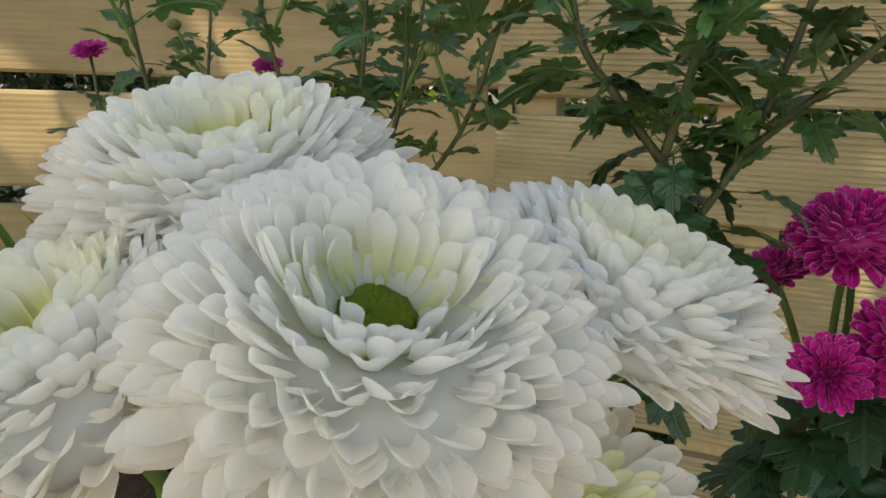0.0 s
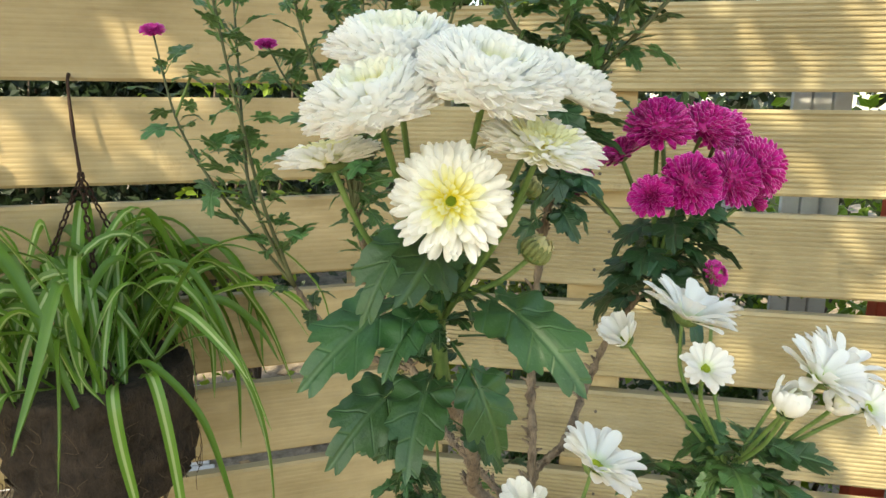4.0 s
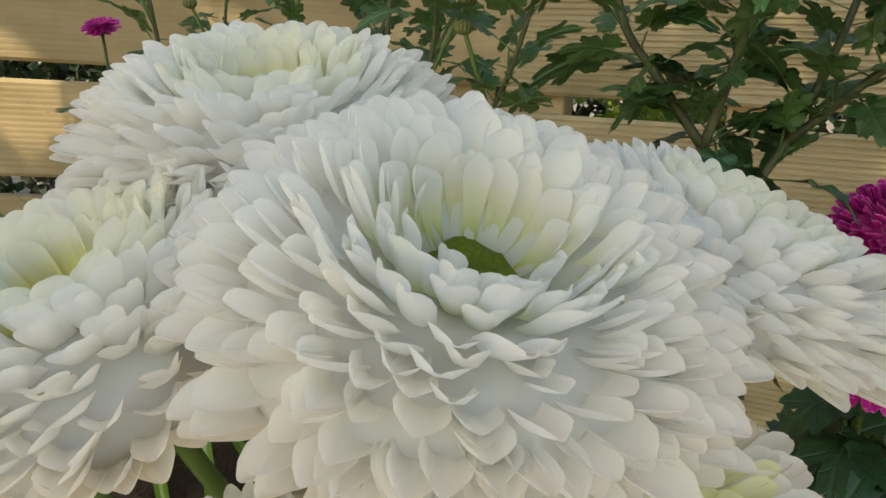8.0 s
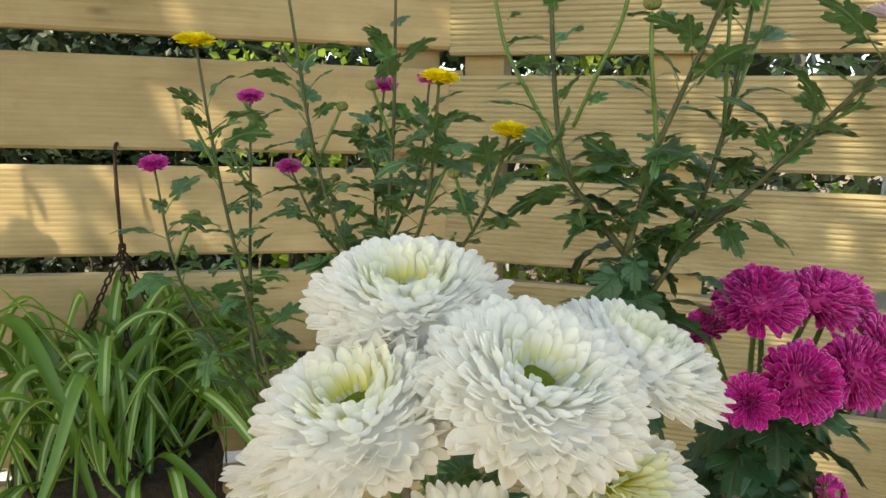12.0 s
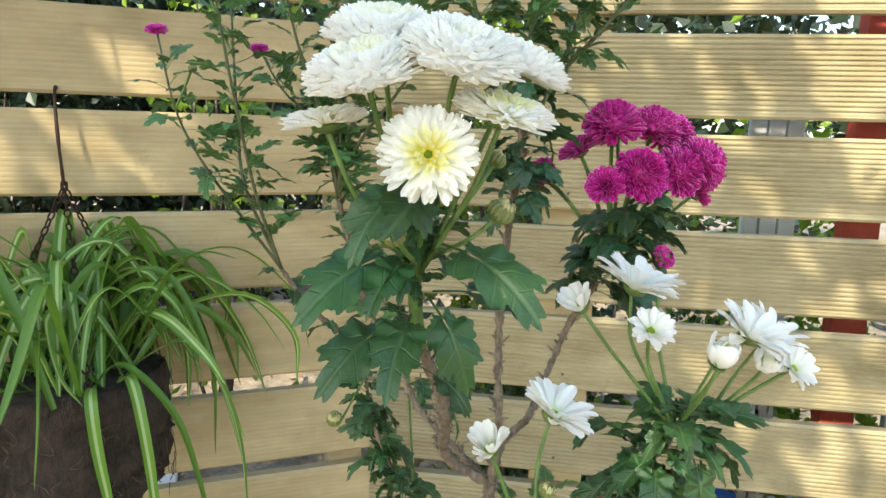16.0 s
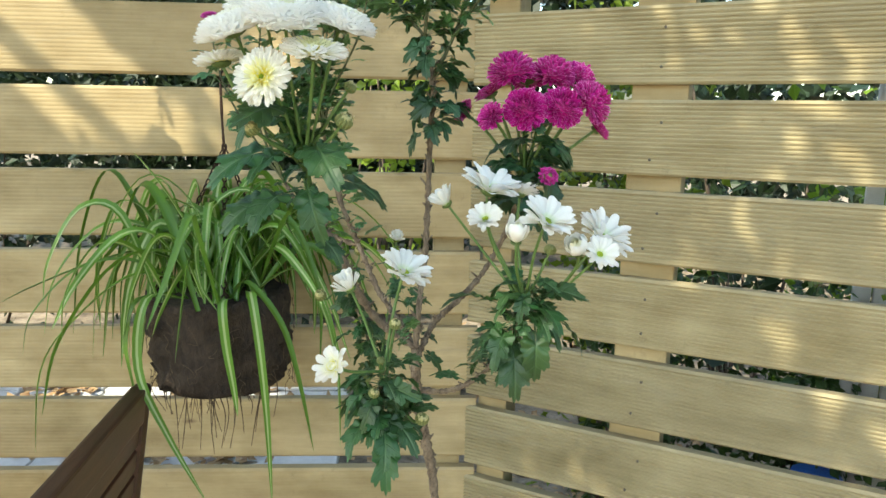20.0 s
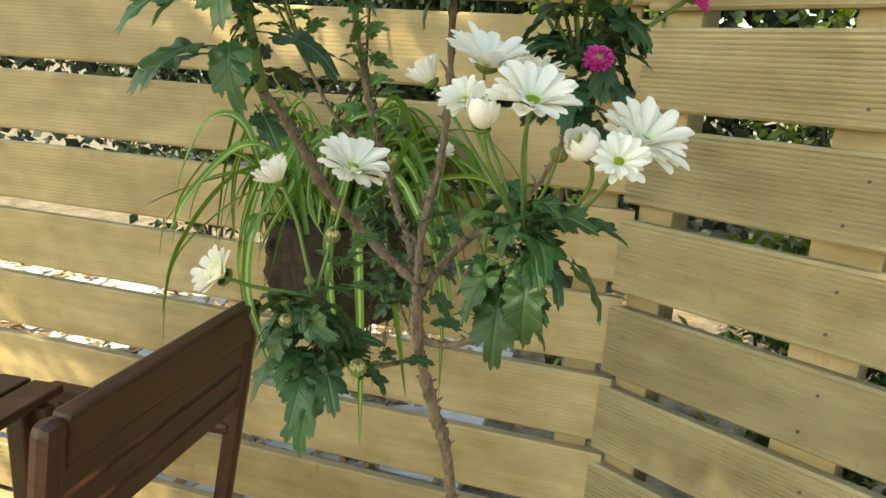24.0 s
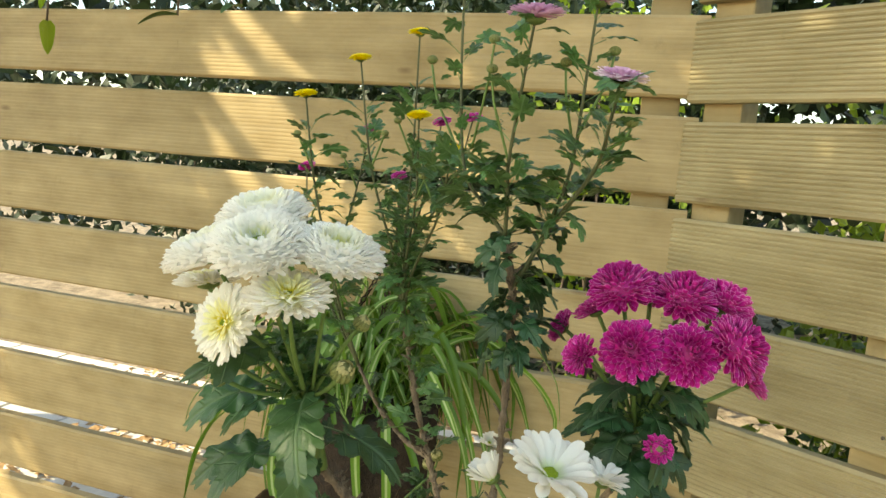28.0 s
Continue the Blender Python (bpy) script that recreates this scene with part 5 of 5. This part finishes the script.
for i in range(8):
    plank("seat_slat", (0.045, Y1 - Y0, 0.016), (-0.47 - 0.048 * i, (Y0 + Y1) / 2, GROUND + 0.43), chair, None, 0.004)
table = thing("garden_table", (-1.0, 0.55, GROUND), "dark-stained slatted wooden garden table", "table")
for i in range(7):
    plank("slat", (0.062, 0.62, 0.018), (-0.70 - 0.072 * i, 0.40, 0.448), table, Matrix.Rotation(radians(3), 4, "Z"), 0.004)
plank("apron", (0.50, 0.022, 0.05), (-0.92, 0.66, 0.413), table, None, 0.003)
plank("apron", (0.50, 0.022, 0.05), (-0.92, 0.14, 0.413), table, None, 0.003)
for x in (-0.72, -1.12):
    for y in (0.15, 0.65):
        plank("leg", (0.04, 0.04, 0.70), (x, y, GROUND + 0.35), table, None, 0.005)

# ---- beyond the fence ----


def clump(name, at, size, count, leaf, mat, seed, label, category, twigs=7, kind=""):
    """A shrub: twigs from the ground and a loose, uneven crown of many small leaves."""
    rng = np.random.default_rng(seed)
    ob = thing(name, at, label, category, "shrubs behind the fence", kind)
    at = np.array(at)
    ends = []
    for i in range(twigs):
        w = rng.random() * 6.28
        e = at + np.array((math.cos(w) * size[0] * rng.uniform(0.1, 0.8), math.sin(w) * size[1] * rng.uniform(0.1, 0.8), size[2] * rng.uniform(0.4, 0.95)))
        ends.append(e)
        part("twig", tube([at + rng.normal(0, 0.03, 3) * (1, 1, 0), at + (e - at) * 0.5 + rng.normal(0, 0.05, 3), e], 0.012, 0.004, 6, 5, 0.2, rng, "twig", MAT_TRUNK), None, ob)
    verts, faces, uvs = [], [], []
    for i in range(count):
        c = ends[int(rng.integers(twigs))] + rng.normal(0, 1, 3) * np.array(size) * 0.27
        if c[2] < GROUND + 0.03:
            continue
        d = rng.normal(0, 1, 3)
        d /= np.linalg.norm(d)
        s = np.cross(d, rng.normal(0, 1, 3))
        s /= np.linalg.norm(s)
        ln = leaf * rng.uniform(0.6, 1.4)
        up = np.cross(s, d)
        o = len(verts)
        verts += [c, c + d * ln * 0.5 + s * ln * 0.3 + up * ln * 0.06, c + d * ln, c + d * ln * 0.5 - s * ln * 0.3 + up * ln * 0.06]
        uvs += [(0.5, 0), (1, 0.5), (0.5, 1), (0, 0.5)]
        faces += [(o, o + 1, o + 2), (o, o + 2, o + 3)]
    part("foliage", mesh("foliage", verts, faces, mat, uvs, False), None, ob)
    return ob


def out_at(angle, along, away):
    d = Vector((math.cos(angle), math.sin(angle)))
    n = Vector((-d.y, d.x))
    p = CORNER + d * along + n * away
    return (p.x, p.y, GROUND)


for i, (ang, along, away, size, count, leaf) in enumerate((
    (ANG_R, 0.35, 0.40, (0.22, 0.16, 1.0), 3600, 0.028), (ANG_R, 0.75, 0.44, (0.22, 0.16, 0.8), 3200, 0.028), (ANG_R, 1.6, 0.44, (0.3, 0.18, 1.0), 3800, 0.030), (ANG_R, 2.3, 0.45, (0.3, 0.2, 1.2), 3200, 0.032),
    (ANG_R, 0.2, 0.7, (0.30, 0.25, 1.5), 2600, 0.036), (ANG_R, 0.95, 0.7, (0.35, 0.3, 1.2), 2600, 0.036), (ANG_R, 1.7, 0.8, (0.4, 0.3, 1.7), 1300, 0.05),
    (ANG_R, 0.5, 1.7, (0.8, 0.5, 2.1), 2200, 0.07), (ANG_R, 2.6, 1.5, (0.8, 0.5, 2.2), 2200, 0.07), (ANG_L, -0.25, 1.7, (0.5, 0.4, 2.2), 1100, 0.05),
    (ANG_L, -1.3, 2.6, (0.7, 0.4, 2.0), 5200, 0.07), (ANG_L, -2.6, 2.4, (0.6, 0.4, 2.0), 3600, 0.07), (ANG_L, -0.4, 3.4, (1.2, 0.6, 2.2), 6500, 0.09), (ANG_L, -2.0, 3.8, (1.4, 0.7, 2.3), 6500, 0.10),
)):
    look_of = (MAT_SHRUB_DARK, "dark evergreen garden shrub behind the fence") if i in (2, 7, 10, 11, 12, 13) else (MAT_SHRUB_LIME, "yellow-green garden shrub behind the fence") if i in (4, 5, 9) else (MAT_SHRUB, "leafy green garden shrub behind the fence")
    clump("shrub", out_at(ang, along, away), size, count, leaf, look_of[0], 600 + i, look_of[1], "shrub")


def far_hedge(name, at, length, angle, seed, mat, count):
    rng = np.random.default_rng(seed)
    d = np.array((math.cos(angle), math.sin(angle), 0))
    verts, faces, uvs = [], [], []
    for i in range(count):
        c = np.array(at) + d * rng.uniform(-length / 2, length / 2) + np.array((rng.normal(0, 0.4), rng.normal(0, 0.4), rng.uniform(0, 1) ** 0.7 * 3.6))
        e = rng.normal(0, 1, 3)
        e /= np.linalg.norm(e)
        s = np.cross(e, rng.normal(0, 1, 3))
        s /= np.linalg.norm(s)
        ln = rng.uniform(0.10, 0.24)
        o = len(verts)
        verts += [c, c + e * ln * 0.5 + s * ln * 0.35, c + e * ln, c + e * ln * 0.5 - s * ln * 0.35]
        uvs += [(0.5, 0), (1, 0.5), (0.5, 1), (0, 0.5)]
        faces += [(o, o + 1, o + 2), (o, o + 2, o + 3)]
    solo(name, mesh(name, verts, faces, mat, uvs, False), None, "dense dark green hedge in the distance", "hedge", kind="stuff")


far_hedge("hedge", (0.0, 6.5, GROUND), 16, radians(0), 8, MAT_SHRUB_DARK, 14500)
far_hedge("hedge", (5.0, 3.0, GROUND), 14, radians(-50), 9, MAT_SHRUB_DARK, 7200)

# a red post and white panels seen through the gaps
rp = thing("painted_post", out_at(ANG_R, 1.02, 0.33), "red-painted upright post behind the fence", "post")
plank("post_shaft", (0.075, 0.05, 1.75), (*out_at(ANG_R, 1.02, 0.33)[:2], GROUND + 0.875), rp, Matrix.Rotation(ANG_R, 4, "Z"), 0.004, "", MAT_RED)
for i, (s, w) in enumerate(((0.84, 0.12), (1.22, 0.16))):
    q = out_at(ANG_R, s, 0.36)
    wp = thing("white_panel", q, "weathered white-painted panel behind the fence", "panel", "white panels")
    for k in (-1, 0, 1):
        p = out_at(ANG_R, s + k * w / 3, 0.36)
        plank("panel_board", (w / 3 - 0.004, 0.02, 1.6), (p[0], p[1], GROUND + 0.8), wp, Matrix.Rotation(ANG_R, 4, "Z"), 0.003, "", MAT_WHITEWASH)
    plank("panel_rail", (w, 0.02, 0.07), (*out_at(ANG_R, s, 0.382)[:2], GROUND + 0.4), wp, Matrix.Rotation(ANG_R, 4, "Z"), 0.003, "", MAT_WHITEWASH)
q = out_at(ANG_R, 0.75, 0.25)
bl = thing("blue_tub", (q[0], q[1], GROUND), "blue plastic tub standing behind the fence", "tub")
bm = bmesh.new()
bmesh.ops.create_cone(bm, cap_ends=True, segments=24, radius1=0.04, radius2=0.052, depth=0.62)
part("tub_body", bm, MAT_BLUE, bl, "", Matrix.Translation((q[0], q[1], GROUND + 0.31)))

# fallen leaves
lrng = np.random.default_rng(31)
verts, faces = [], []
for i in range(2600):
    c = np.array((lrng.uniform(-3.2, 3.2), lrng.uniform(-1.5, 4.0), GROUND + 0.03 + 0.02 * lrng.random()))
    w = lrng.random() * 6.28
    d = np.array((math.cos(w), math.sin(w), lrng.normal(0, 0.25)))
    s = np.array((-d[1], d[0], lrng.normal(0, 0.25)))
    ln = lrng.uniform(0.03, 0.075)
    o = len(verts)
    verts += [c, c + d * ln * 0.5 + s * ln * 0.3, c + d * ln, c + d * ln * 0.5 - s * ln * 0.3]
    faces += [(o, o + 1, o + 2), (o, o + 2, o + 3)]
for i in range(3200):
    q = out_at(ANG_R, lrng.uniform(-0.1, 2.4), 0.06 + 0.9 * lrng.random() ** 1.3)
    c = np.array((q[0], q[1], GROUND + 0.012 + 0.03 * lrng.random()))
    w = lrng.random() * 6.28
    d = np.array((math.cos(w), math.sin(w), lrng.normal(0, 0.4)))
    s = np.array((-d[1], d[0], lrng.normal(0, 0.4)))
    ln = lrng.uniform(0.015, 0.045)
    o = len(verts)
    verts += [c, c + d * ln * 0.5 + s * ln * 0.3, c + d * ln, c + d * ln * 0.5 - s * ln * 0.3]
    faces += [(o, o + 1, o + 2), (o, o + 2, o + 3)]
# clusters added on the paving in place of the dappled shade that breaks it up
for i in range(60):
    shade_heap = (lrng.uniform(-3.4, -0.3), lrng.uniform(1.35, 3.2))
    for j in range(34):
        c = np.array((shade_heap[0] + lrng.normal(0, 0.10), shade_heap[1] + lrng.normal(0, 0.07), GROUND + 0.045 + 0.025 * lrng.random()))
        w = lrng.random() * 6.28
        d = np.array((math.cos(w), math.sin(w), lrng.normal(0, 0.3)))
        t = np.array((-d[1], d[0], lrng.normal(0, 0.3)))
        ln = lrng.uniform(0.035, 0.08)
        o = len(verts)
        verts += [c, c + d * ln * 0.5 + t * ln * 0.3, c + d * ln, c + d * ln * 0.5 - t * ln * 0.3]
        faces += [(o, o + 1, o + 2), (o, o + 2, o + 3)]
solo("fallen_leaves", mesh("fallen_leaves", verts, faces, MAT_LITTER, None, False), None, "scattered dry brown fallen leaves, with heaps that imitate dappled shade on the paving", "leaves", kind="stuff")

# ---- the tree overhead ----
tree = thing("tree", (-3.0, 2.2, GROUND), "leafy tree whose crown reaches over the fence", "tree")
trng = np.random.default_rng(91)
TR = [(-3.0, 2.2, GROUND), (-2.95, 2.1, 1.0), (-2.85, 1.9, 2.0), (-2.6, 1.5, 2.9)]
part("trunk", tube(TR, 0.13, 0.08, 12, 8, 0.12, trng, "trunk", MAT_TRUNK), None, tree)
BOUGHS = []
CANOPY = Vector((0.1, 0.75, 0.8)) + SUN_FROM * 3.6
for i in range(16):
    w = i * 2.399
    r = 1.75 * math.sqrt((i + 0.5) / 16)
    e = np.array((CANOPY.x + r * math.cos(w) * 1.15, CANOPY.y + r * math.sin(w), CANOPY.z + trng.normal(0, 0.3)))
    a = np.array(TR[-1])
    mid = (a + e) / 2 + (0, 0, 0.15)
    BOUGHS.append((a, mid, e))
    part("limb", tube([a, mid, e], 0.035, 0.008, 8, 8, 0.15, trng, "limb", MAT_TRUNK), None, tree)
# an unseen dense bough, added between the sun and the flowers to shade them
e = np.array(Vector((0.08, 0.12, 1.12)) + SUN_FROM * 3.3)
a = np.array(TR[-1])
BOUGHS += [(a, (a + e) / 2 + (0, 0, 0.1), e)] * 2
part("limb", tube(BOUGHS[-1], 0.035, 0.008, 8, 8, 0.15, trng, "limb", MAT_TRUNK), None, tree)
# another unseen one, added to shade the low boards behind the chair
e = np.array(Vector((-0.85, 1.10, 0.50)) + SUN_FROM * 3.5)
BOUGHS += [(a, (a + e) / 2 + (0, 0, 0.1), e)] * 6
part("limb", tube(BOUGHS[-1], 0.035, 0.008, 8, 8, 0.15, trng, "limb", MAT_TRUNK), None, tree)


def open_to_sun(c):
    """Whether a place in the unseen crown lies in a gap cut to put sun patches on the fence: larger ones above the left
    run of the fence, narrow ones above the right run.
    """
    for angle, side in ((ANG_L, -1), (ANG_R, 1)):
        n = (math.sin(angle), -math.cos(angle))
        k = ((c[0] - CORNER.x) * n[0] + (c[1] - CORNER.y) * n[1]) / (SUN_FROM.x * n[0] + SUN_FROM.y * n[1])
        foot = c - np.array(SUN_FROM) * k
        along = (foot[0] - CORNER.x) * math.cos(angle) + (foot[1] - CORNER.y) * math.sin(angle)
        if side < 0 and -1.15 < along < -0.36 and 0.98 < foot[2] < 1.65:
            return noise.noise((along * 3.2, foot[2] * 1.7, 4.4)) > -0.05
        if side > 0 and 0.62 < along < 2.2 and 0.2 < foot[2] < 1.5:
            return noise.noise((along * 5.5 + foot[2] * 1.4, foot[2] * 3.0, 9.1)) > 0.25
    return False


verts, faces, uvs = [], [], []
for i in range(19500):
    a, m_, e = BOUGHS[int(trng.integers(len(BOUGHS)))]
    s = trng.uniform(0.45, 1.08)
    c = a * (1 - s) ** 2 + 2 * m_ * s * (1 - s) + e * s * s + trng.normal(0, 1, 3) * (0.19, 0.19, 0.18)
    # leaves left out here shape the sun patches on the boards
    if open_to_sun(c):
        continue
    d = trng.normal(0, 1, 3) * (1, 1, 0.5)
    d /= np.linalg.norm(d)
    sd = np.cross(d, (0, 0, 1.0)) + trng.normal(0, 0.3, 3)
    sd /= np.linalg.norm(sd)
    ln = trng.uniform(0.06, 0.12)
    o = len(verts)
    verts += [c, c + d * ln * 0.5 + sd * ln * 0.3, c + d * ln, c + d * ln * 0.5 - sd * ln * 0.3]
    uvs += [(0.5, 0), (1, 0.5), (0.5, 1), (0, 0.5)]
    faces += [(o, o + 1, o + 2), (o, o + 2, o + 3)]
part("crown", mesh("crown", verts, faces, MAT_SHRUB, uvs, False), None, tree)
for a, b in (((-0.95, 0.85, 2.9), (-0.845, 0.80, 1.425)), ((-0.70, 0.9, 2.95), (-0.575, 0.80, 1.44)), ((-0.55, 0.88, 2.9), (-0.455, 0.80, 1.455))):
    a, b = np.array(a), np.array(b)
    path = [a, (a + b) / 2 + (0.05, 0.03, 0), b]
    part("twig", tube(path, 0.006, 0.0018, 6, 8, 0.15, trng, "twig", MAT_TRUNK), None, tree)
    c = spline(path, 12)
    for i in range(9 if b[0] < -0.8 else 4):
        q = c[-1 - i]
        d = trng.normal(0, 1, 3) * (1, 0.5, 0.3) + (0, -0.2, -0.55)
        d /= np.linalg.norm(d)
        ln = trng.uniform(0.045, 0.075)
        part("leaf", strap([q, q + d * ln * 0.5 + (0, 0, 0.006), q + d * ln], ln * 0.36, "leaf", MAT_SHRUB_LIME if b[0] < -0.8 else MAT_SHRUB), None, tree)
